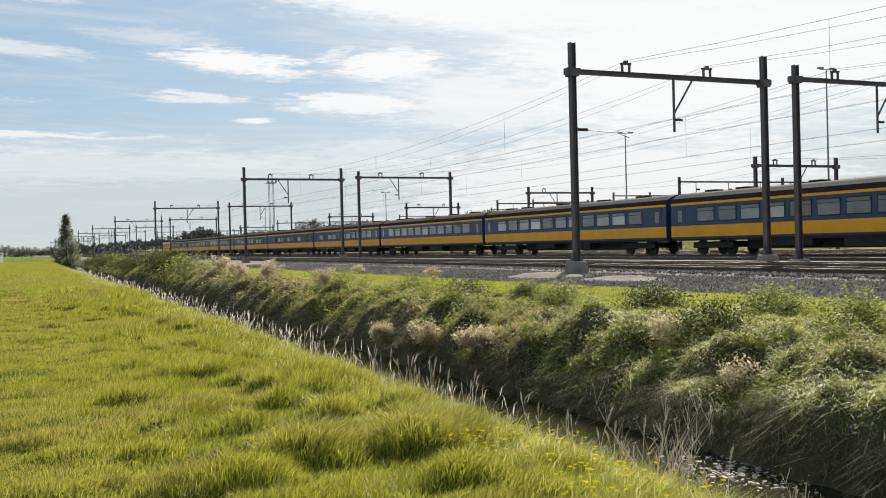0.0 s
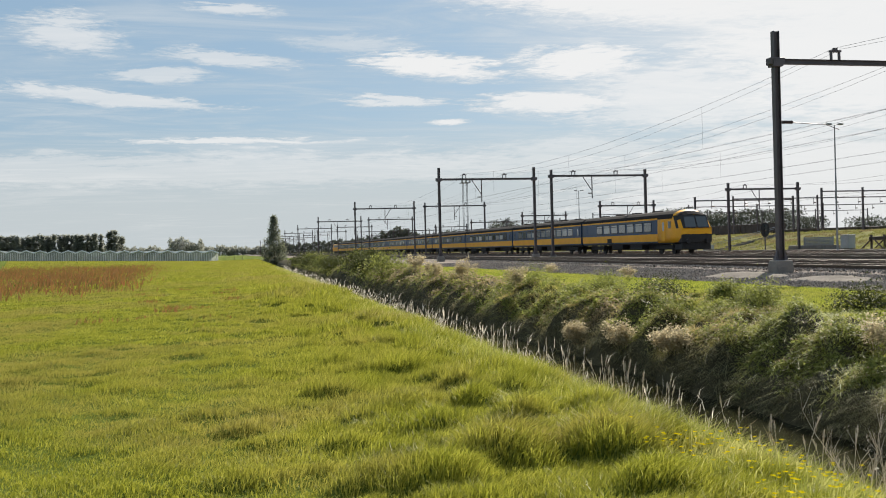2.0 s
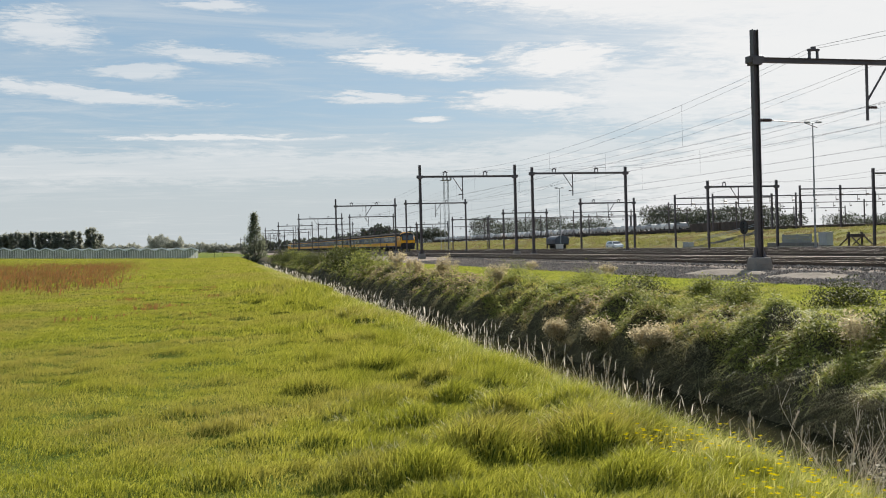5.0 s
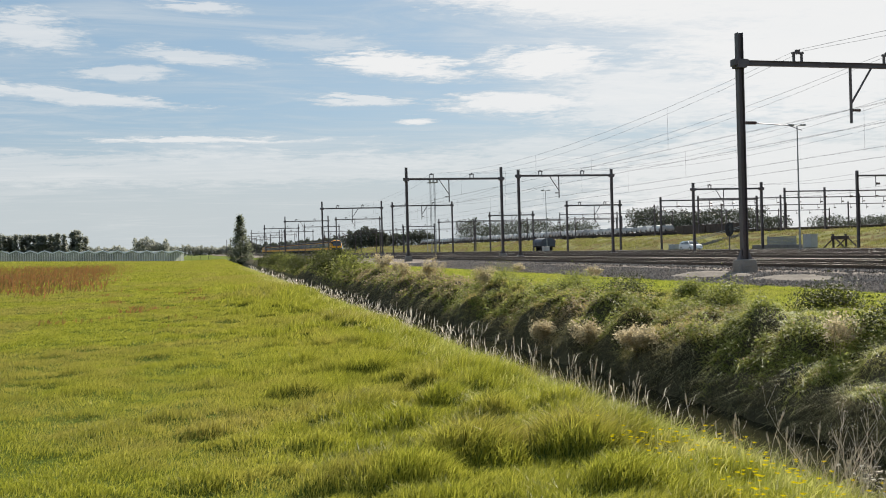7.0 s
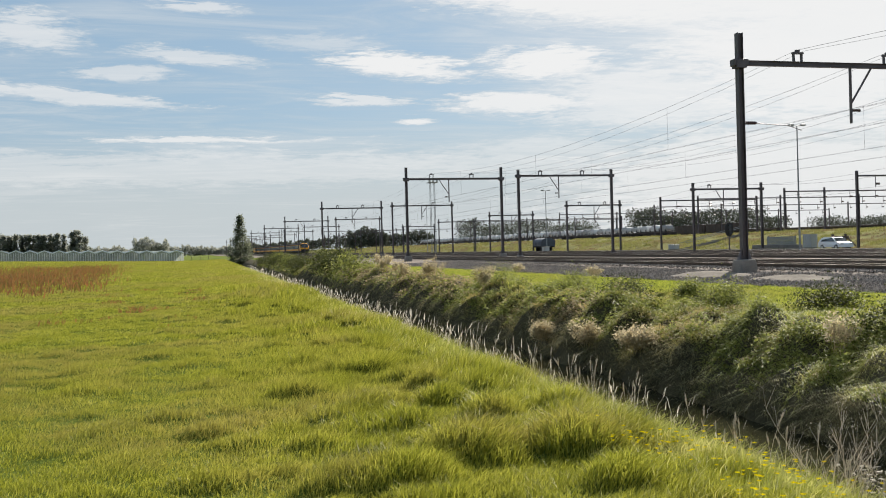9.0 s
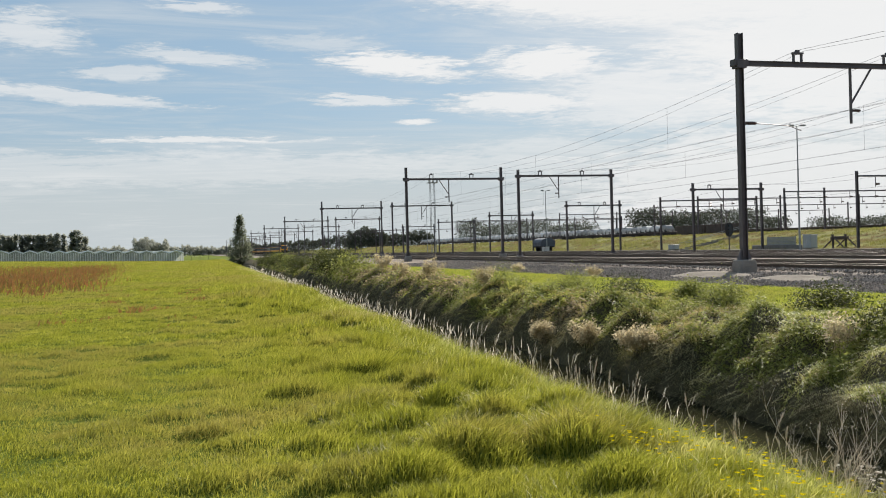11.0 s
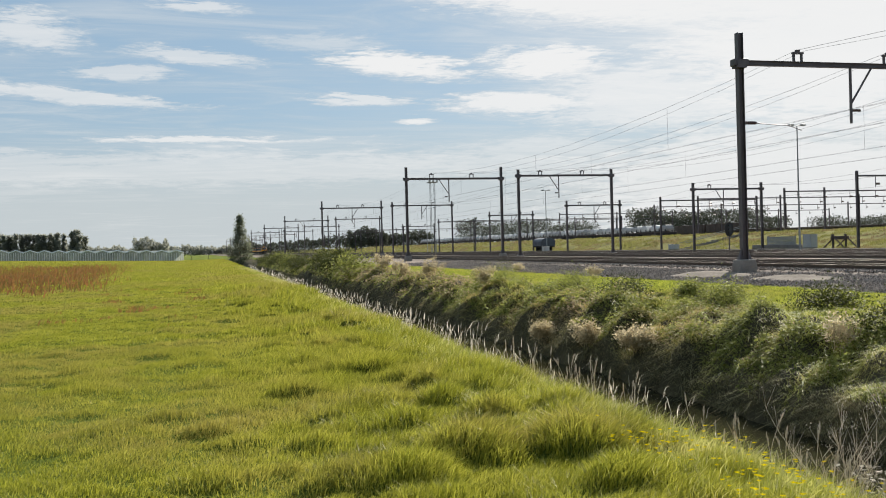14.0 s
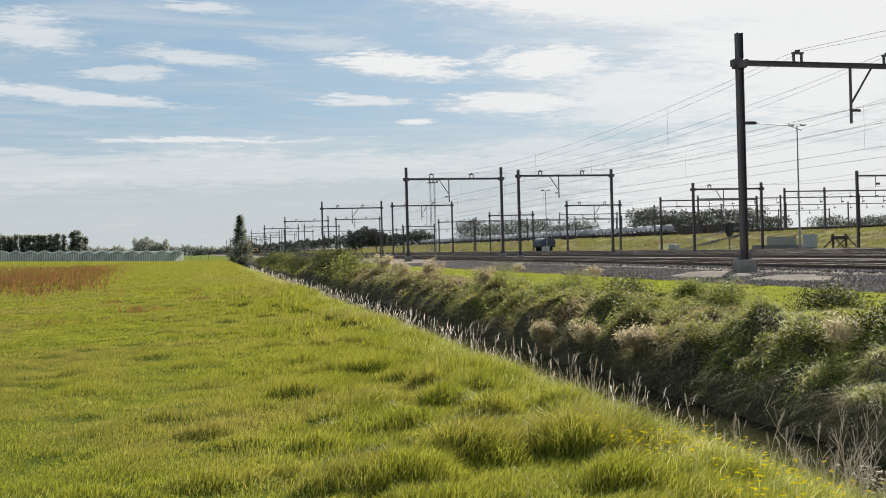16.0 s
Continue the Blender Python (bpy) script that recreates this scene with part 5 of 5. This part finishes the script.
def woods(name, pts, h, label, n, size=0.9, depth=8, mat=None):
    """A far belt of trees as heaped leaves with an uneven top."""
    P = np.array(pts, float)
    s = np.linspace(0, 1, len(P))
    q = rng.random(n)
    x, y = np.interp(q, s, P[:, 0]), np.interp(q, s, P[:, 1]) + rng.uniform(0, depth, n)
    L = np.hypot(*(P[-1] - P[0]))
    g = q * L
    hh = h * (0.72 + 0.1 * np.sin(g / 5.3 + 1.3 * np.sin(g / 9)) + 0.1 * np.sin(g / 1.3 + 2 * np.sin(g / 3.7)) + 0.06 * np.sin(g / 0.6) + 0.1 * np.sin(g / 17))
    z = ground_z(x, y, False) + hh * rng.random(n) ** 0.75
    v, f = leaves(np.stack([x, y, z], -1), size * rng.uniform(0.5, 1.3, n), rng.uniform(0, 6.283, n), rng.normal(0.7, 0.6, n))
    return stuff(name, [(v, f)], mat or M_LEAF_HAZED, label, "woods")


# the two horizon belts wear the leaf colour lightened for haze
woods("distant_woods", [(-300, 800), (-130, 720), (-40, 760), (30, 800), (60, 900)], 8.5, "far belt of trees on the horizon, paled grey-green for haze", 30000, 1.5, 12)
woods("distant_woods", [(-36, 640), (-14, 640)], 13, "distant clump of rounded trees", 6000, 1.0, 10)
woods("embankment_woods", [(146, 300), (172, 300), (205, 300)], 11.5, "dark belt of trees beyond the yard embankment", 30000, 0.6, 12, M_WOODS)
woods("embankment_woods", [(112, 400), (150, 420), (185, 420)], 12.0, "dark belt of trees beyond the yard embankment", 20000, 0.65, 14, M_WOODS)
woods("embankment_woods", [(212, 290), (250, 285), (330, 280)], 8.6, "dark belt of trees beyond the yard embankment", 24000, 0.6, 14, M_WOODS)
woods("yard_trees", [(66, 420), (84, 420)], 9.5, "dark clump of trees beyond the tracks", 7000, 0.8, 8, M_WOODS)
woods("yard_trees", [(30, 640), (90, 560), (130, 520)], 8.5, "dark clump of trees beyond the tracks", 18000, 1.1, 10, M_WOODS)


# ---- greenhouse ----
def greenhouse():
    """A long glasshouse of many gabled bays, whose row slants away."""
    g = thing("greenhouse", pose(0, 0, 0), "long pale greenhouse with many white gabled bays", "greenhouse")
    a, b = np.array((-72.0, 271.0)), np.array((-1.9, 243.0))
    n = 20
    for i in range(n):
        p, q = a + (b - a) * i / n, a + (b - a) * (i + 1) / n
        m = (p + q) / 2
        zb = float(ground_z(*m, False)) - 0.2
        base, eave, ridge = zb, zb + 2.15, zb + 2.75
        back = np.array((-9.0, 60.0))
        bm = B()
        v = [bm.verts.new(c) for c in ((*p, base), (*q, base), (*q, eave), (*m, ridge), (*p, eave))]
        bm.faces.new(v)
        wall = part("glass_gable", bm, M_GHGLASS, g)
        bm = B()
        for e, lift in ((p, 0), (q, 0)):
            v = [bm.verts.new(c) for c in ((*e, eave + 0.01), (*m, ridge + 0.01), (*(m + back), ridge + 0.01), (*(e + back), eave + 0.01))]
            bm.faces.new(v)
        part("roof", bm, M_GHROOF, g)
        bm = B()
        for e in (p, p + (m - p) / 3, p + (m - p) / 1.5, m, m + (q - m) / 3, m + (q - m) / 1.5):
            rod(bm, (*(e + (0.1, -0.1)), base), (*(e + (0.1, -0.1)), eave), 0.055, n=4)
        rod(bm, (*(p + (0.1, -0.1)), eave), (*(m + (0.1, -0.1)), ridge), 0.15, n=4)
        rod(bm, (*(m + (0.1, -0.1)), ridge), (*(q + (0.1, -0.1)), eave), 0.15, n=4)
        part("rib", bm, M_GHWHITE, g)


greenhouse()


# ---- the yard ----
def lattice_mast(x, y, h):
    t = thing("light_mast", pose(x, y, 0.3), "tall steel lattice mast carrying a lamp gallery", "light mast")
    bm = B()
    for sx in (-0.45, 0.45):
        for sy in (-0.45, 0.45):
            rod(bm, (sx, sy, 0), (sx, sy, h), 0.05, n=4)
    part("frame", bm, M_GREY, t)
    bm = B()
    n = int(h / 0.9)
    for i in range(n):
        z, s = h * i / n, 1 if i % 2 else -1
        rod(bm, (-0.45 * s, -0.45, z), (0.45 * s, -0.45, z + h / n), 0.025, n=3)
        rod(bm, (0.45, -0.45 * s, z), (0.45, 0.45 * s, z + h / n), 0.025, n=3)
    part("lattice", bm, M_GREY, t)
    p = part("gallery", box(B(), -1.0, 1.0, -1.0, 1.0, h, h + 0.12), M_GREY, t)
    for i in (-0.8, 0, 0.8):
        part("floodlight", box(B(), i - 0.2, i + 0.2, -1.15, -0.85, h + 0.12, h + 0.55, 0.03), M_LIGHTGREY, t)


lattice_mast(49.7, 200, 15.0)


def lamp_post(x, y, h, z=0.33):
    t = thing("lamp_post", pose(x, y, z), "slim grey yard lamp post with two lamp heads", "lamp post", "yard lamp posts")
    part("pole", rod(B(), (0, 0, 0), (0, 0, h), 0.1, 0.05, 8), M_GREY, t)
    part("crossarm", rod(B(), (-0.7, 0, h - 0.05), (0.7, 0, h + 0.02), 0.035), M_GREY, t)
    for s in (-1, 1):
        part("lamp_head", box(B(), s * 0.62 - 0.25, s * 0.62 + 0.25, -0.16, 0.16, h - 0.02, h + 0.14, 0.04), M_GREY, t)


for x, y, h, z in ((55.3, 80, 11.8, 0.33), (61.8, 60.5, 15, 0.33), (62, 165, 11, 0.33), (58, 240, 12, 0.33)):
    lamp_post(x, y, h, z)

for y in (21.5, 59.5, 96, 133, 171, 209, 247, 285, 323, 361, 400):
    portal(53.2, 8.4, y, 7.9, 7.2, 0.25, [55.2, 59.2], mirror=int(y) % 2 == 0, feet=False)

def wide_portal(y, x0, x1, posts, top, beam, foot):
    p = thing("yard_gantry", pose(0, y, 0), "wide steel gantry spanning several yard tracks", "catenary portal", "yard gantries")
    for x in posts:
        part("column", i_post(B(), x, 0, foot, top, 0.22, 0.22), M_STEEL, p)
    bm = B()
    rod(bm, (x0, 0, beam), (x1, 0, beam), 0.09, n=4), rod(bm, (x0, 0, beam - 0.02), (x1, 0, beam - 0.02), 0.06, n=4)
    part("beam", bm, M_STEEL, p)
    k = int((x1 - x0) / 4.2)
    for i in range(k):
        x = x0 + (i + 0.5) * (x1 - x0) / k
        h = part("hanger", rod(B(), (x, 0, beam), (x, 0, beam - 1.1), 0.05, n=4), M_STEEL, p)
        part("insulator", rod(B(), (x + 0.05, 0, beam - 0.8), (x + 0.45, 0, beam - 0.8), 0.11, n=6), M_INSUL, h)


wide_portal(122, 62.6, 77.5, (62.6, 77.5), 7.7, 7.2, 0.3)
wide_portal(119, 80, 118, (80, 86.4, 99, 118), 8.6, 8.1, 2.3)
wide_portal(83, 64.0, 90, (64.0, 78, 90), 8.1, 7.6, 0.3)
wide_portal(190, 96, 172, (96, 112, 128, 144, 158, 172), 9.5, 9.0, 2.0)
wide_portal(235, 92, 172, (92, 108, 124, 140, 156, 172), 9.7, 9.2, 2.0)
wide_portal(290, 84, 150, (84, 100, 116, 133, 150), 9.7, 9.2, 2.0)
wide_portal(150, 84, 132, (84, 100, 116, 132), 9.2, 8.7, 2.2)
wide_portal(215, 63, 100, (63, 76, 88, 100), 8.0, 7.5, 0.3)
wide_portal(340, 45, 100, (45, 58, 71, 85, 100), 8.7, 8.2, 0.3)


def wagon(x, y, L, h, z, mat, roof, label, group):
    w = thing("freight_wagon", pose(x, y, z), label, "freight wagon", group)
    part("body", box(B(), -1.35, 1.35, 0.25, L - 0.25, 1.0, h, 0.05), mat, w)
    if roof:
        bm = B()
        prof = [(1.4 * math.cos(radians(a)), h - 0.05 + 0.8 * math.sin(radians(a))) for a in range(0, 181, 20)]
        loft(bm, [[(a, yv, b) for a, b in prof] for yv in (0.2, L - 0.2)])
        part("roof", bm, roof, w)
    for i in range(int(L / 2.4)):
        part("side_rib", box(B(), -1.42, -1.35, 1.0 + i * 2.4, 1.12 + i * 2.4, 1.0, h), mat, w)
    part("underframe", box(B(), -1.2, 1.2, 0.1, L - 0.1, 0.78, 1.0), M_UNDER, w)
    for yv in (2.2, L - 2.2):
        part("bogie", box(box(B(), -1.1, -0.8, yv - 1.2, yv + 1.2, -0.02, 0.78, 0.08), 0.8, 1.1, yv - 1.2, yv + 1.2, -0.02, 0.78, 0.08), M_UNDER, w)
    return w


wagon(62.75, 166, 5, 1.75, 0.33, M_WAGON, M_WAGON, "dull blue closed wagon parked beside the yard road", "")
for i in range(12):
    wagon(100, 190 + i * 19.5, 19.2, 1.3, 2.42, M_RUSTWAGON, None, "dark flat wagon loaded with new cars", "wagons on the embankment")
for i in range(13):
    wagon(122, 104 + i * 15.5, 15.2, 3.0 if i in (6, 7) else 1.25 + 0.1 * (i % 3), 2.42, M_RUSTWAGON, None, "rust-brown open wagon on the embankment", "wagons on the embankment")


def new_car():
    """A small parked car as carried on the wagons."""
    c = thing("carried_car", pose(0, 0, 0), "pale new car parked on a flat railway wagon", "car", "cars on the wagons")
    prof = [(-2.0, 0.2), (-2.05, 0.62), (-1.85, 0.9), (-1.5, 1.36), (-1.1, 1.46), (0.3, 1.44), (1.15, 0.95), (1.85, 0.8), (2.05, 0.55), (2.0, 0.2)]
    part("body", loft(B(), [[(x * (0.84 if z > 1.0 else 1.0), yv, z) for yv, z in prof] for x in (-0.86, 0.86)]), M_CARPAINT, c)
    for s in (-1, 1):
        x0, x1 = sorted((s * 0.735, s * 0.79))
        part("side_window", box(B(), x0, x1, -1.3, 0.55, 1.02, 1.34, 0.02), M_GLASS, c)
        x0, x1 = sorted((s * 0.7, s * 0.88))
        for yv in (-1.3, 1.25):
            part("wheel", rod(B(), (x0, yv, 0.3), (x1, yv, 0.3), 0.3, n=10), M_RUBBER, c)
    return c


CARRIED = new_car()
for i in range(12):
    for j in range(4):
        m = pose(100, 190 + i * 19.5 + 2.6 + 4.65 * j, 2.42 + 1.3)
        if i + j:
            copy_thing(CARRIED, m)
        else:
            CARRIED.matrix_basis = m


def embankment_growth():
    out = []
    for y0, y1, n, w in ((60, 130, 60000, 0.07), (130, 240, 45000, 0.13), (240, 420, 30000, 0.22)):
        x, y = rng.uniform(62.9, 77.5, n), rng.uniform(y0, y1, n)
        keep = waves(x, y, 6, 51) + 0.6 * waves(x, y, 2.2, 52) > -0.1
        x, y = x[keep], y[keep]
        n = len(x)
        h = rng.uniform(0.1, 0.34, n) * (1 + 0.8 * np.clip(waves(x, y, 3.1, 53), 0, 1))
        out.append(spikes(np.stack([x, y, ground_z(x, y) - 0.02], -1), h, w * rng.uniform(0.6, 1.3, n), lean_of(n, 0.5, (-0.2, 0)), rng.uniform(-1.57, 1.57, n)))
    stuff("embankment_grass", out, M_SLOPE, "rough half-dry grass covering the yard embankment", "grass")


embankment_growth()


def cable_trough():
    t = thing("cable_trough", pose(57.3, 0, 0), "pale concrete cable trough running along the yard", "cable trough")
    for i in range(60):
        y = 36 + i * 3.0
        part("cover_slab", box(B(), -0.3, 0.3, y + 0.01, y + 2.99, 0.3, 0.52 + 0.012 * (i * 7 % 3), 0.015), M_SLEEPER, t)


cable_trough()


def barrier_wall():
    t = thing("concrete_barrier", pose(0, 0, 0), "grey slatted screen on a low concrete wall", "barrier")
    part("concrete_wall", box(B(), 63.3, 63.7, 91.2, 100.8, 0.2, 0.9, 0.03), M_CONCRETE, t)
    for i in range(6):
        part("slat", box(B(), 63.45, 63.52, 92.6, 98.0, 0.9 + i * 0.15, 1.03 + i * 0.15), M_GREY, t)
    for yv in (92.7, 95.3, 97.9):
        part("post", box(B(), 63.52, 63.62, yv - 0.05, yv + 0.05, 0.85, 1.85), M_GREY, t)


barrier_wall()


def cabinet(x, y, h, w, label="pale grey trackside relay cabinet"):
    t = thing("relay_cabinet", pose(x, y, 0.3), label, "cabinet", "trackside cabinets")
    part("body", box(B(), -0.4, 0.4, -w / 2, w / 2, 0.25, h, 0.03), M_LIGHTGREY, t)
    part("plinth", box(B(), -0.45, 0.45, -w / 2 - 0.05, w / 2 + 0.05, 0, 0.25), M_CONCRETE, t)
    part("lid", box(B(), -0.47, 0.47, -w / 2 - 0.07, w / 2 + 0.07, h, h + 0.07, 0.02), M_LIGHTGREY, t)
    for s in (-0.25, 0.25):
        part("door", box(B(), -0.42, -0.4, s * w - w * 0.22, s * w + w * 0.22, 0.35, h - 0.1, 0.005), M_LIGHTGREY, t)


cabinet(63.6, 90.2, 1.6, 1.4)
cabinet(63.4, 120, 0.8, 1.6, "low white cable box beside the yard track")
cabinet(56.9, 152, 0.9, 1.4, "low white cable box beside the yard track")


def buffer_stop(x, y):
    t = thing("buffer_stop", pose(x, y, 0.33), "rusty steel buffer stop with slanted braces", "buffer stop")
    for s in (-0.75, 0.75):
        part("brace", box(rod(B(), (s, -1.6, 0), (s, 0.6, 1.5), 0.09, n=4), s - 0.08, s + 0.08, 0.3, 0.46, 0, 1.55), M_RUSTWAGON, t)
        part("strut", rod(B(), (s, 2.2, 0), (s, 0.4, 1.1), 0.09, n=4), M_RUSTWAGON, t)
    part("crossbeam", box(B(), -1.0, 1.0, 0.2, 0.45, 1.0, 1.35, 0.02), M_RUSTWAGON, t)


buffer_stop(63.9, 85.4)


def signal(x, y):
    t = thing("railway_signal", pose(x, y, 0.33), "dwarf railway signal with a black oval backplate", "railway signal")
    part("post", rod(B(), (0, 0, 0), (0, 0, 2.1), 0.07, n=8), M_STEEL, t)
    bm = B()
    rings = []
    for yv in (-0.08, 0.05):
        rings.append([(0.5 * math.cos(i * 0.3927), yv, 2.4 + 0.8 * math.sin(i * 0.3927)) for i in range(16)])
    loft(bm, rings)
    p = part("backplate", bm, M_RUBBER, t)
    for k in range(3):
        part("lens", rod(B(), (0, -0.08, 2.0 + 0.4 * k), (0, -0.2, 2.0 + 0.4 * k), 0.13, n=10), M_GLASS, p)


signal(57.0, 95.2)


def stairs(x, y):
    t = thing("concrete_stairs", pose(x, y, 0), "pale concrete steps climbing the grassy embankment", "stairs")
    for i in range(12):
        xx = 63.6 + i * 0.8
        z = float(ground_z(xx + 0.4, y, False))
        part("step", box(B(), xx - x, xx - x + 0.82, -0.8, 0.8, z - 0.2, z + 0.16), M_CONCRETE, t)
    for s in (-0.9, 0.9):
        part("handrail", rod(B(), (63.6 - x, s, 1.3), (73 - x, s, 3.4), 0.04, n=5), M_GREY, t)


stairs(64, 118)


def fence(x, y0, y1, n):
    t = thing("wire_fence", pose(0, 0, 0), "low wooden post and wire fence", "fence")
    for i in range(n):
        yv = y0 + (y1 - y0) * i / (n - 1)
        xx = x[0] + (x[1] - x[0]) * i / (n - 1)
        z = float(ground_z(xx, yv))
        part("post", rod(B(), (xx, yv, z - 0.1), (xx, yv, z + 1.1), 0.06, 0.05, 6), M_BARK, t)
    bm = B()
    for k in (0.4, 0.7, 1.0):
        for i in range(n - 1):
            p = []
            for j in (i, i + 1):
                yv, xx = y0 + (y1 - y0) * j / (n - 1), x[0] + (x[1] - x[0]) * j / (n - 1)
                p.append((xx, yv, float(ground_z(xx, yv)) + k))
            rod(bm, p[0], p[1], 0.012, n=3)
    part("wires", bm, M_WIRE, t)


fence((-6.5, 4.2), 250, 262, 6)


def motions():
    """The train runs away along the far main track; a car comes along the yard road."""
    for ob, off in TRAIN:
        walk(ob, [(t, pose(TRACKS[3], y + off, RAIL_TOP)) for t, y in TRAIN_Y])
    walk(CAR, [(t, pose(ROAD_X, y, 0.345, 0, 0, 180)) for t, y in CAR_Y])


# seconds, place of the tail along the track
TRAIN_Y = [(0, 0.2), (1.5, 56.0), (3.5, 130.3), (5.0, 186.3), (7.5, 284), (9.0, 342), (12.5, 479), (16.0, 616)]
CAR_Y = [(0, 209), (3.0, 167), (5.0, 139), (7.5, 104), (9.0, 82.5), (12.5, 32), (16.0, -18)]
motions()
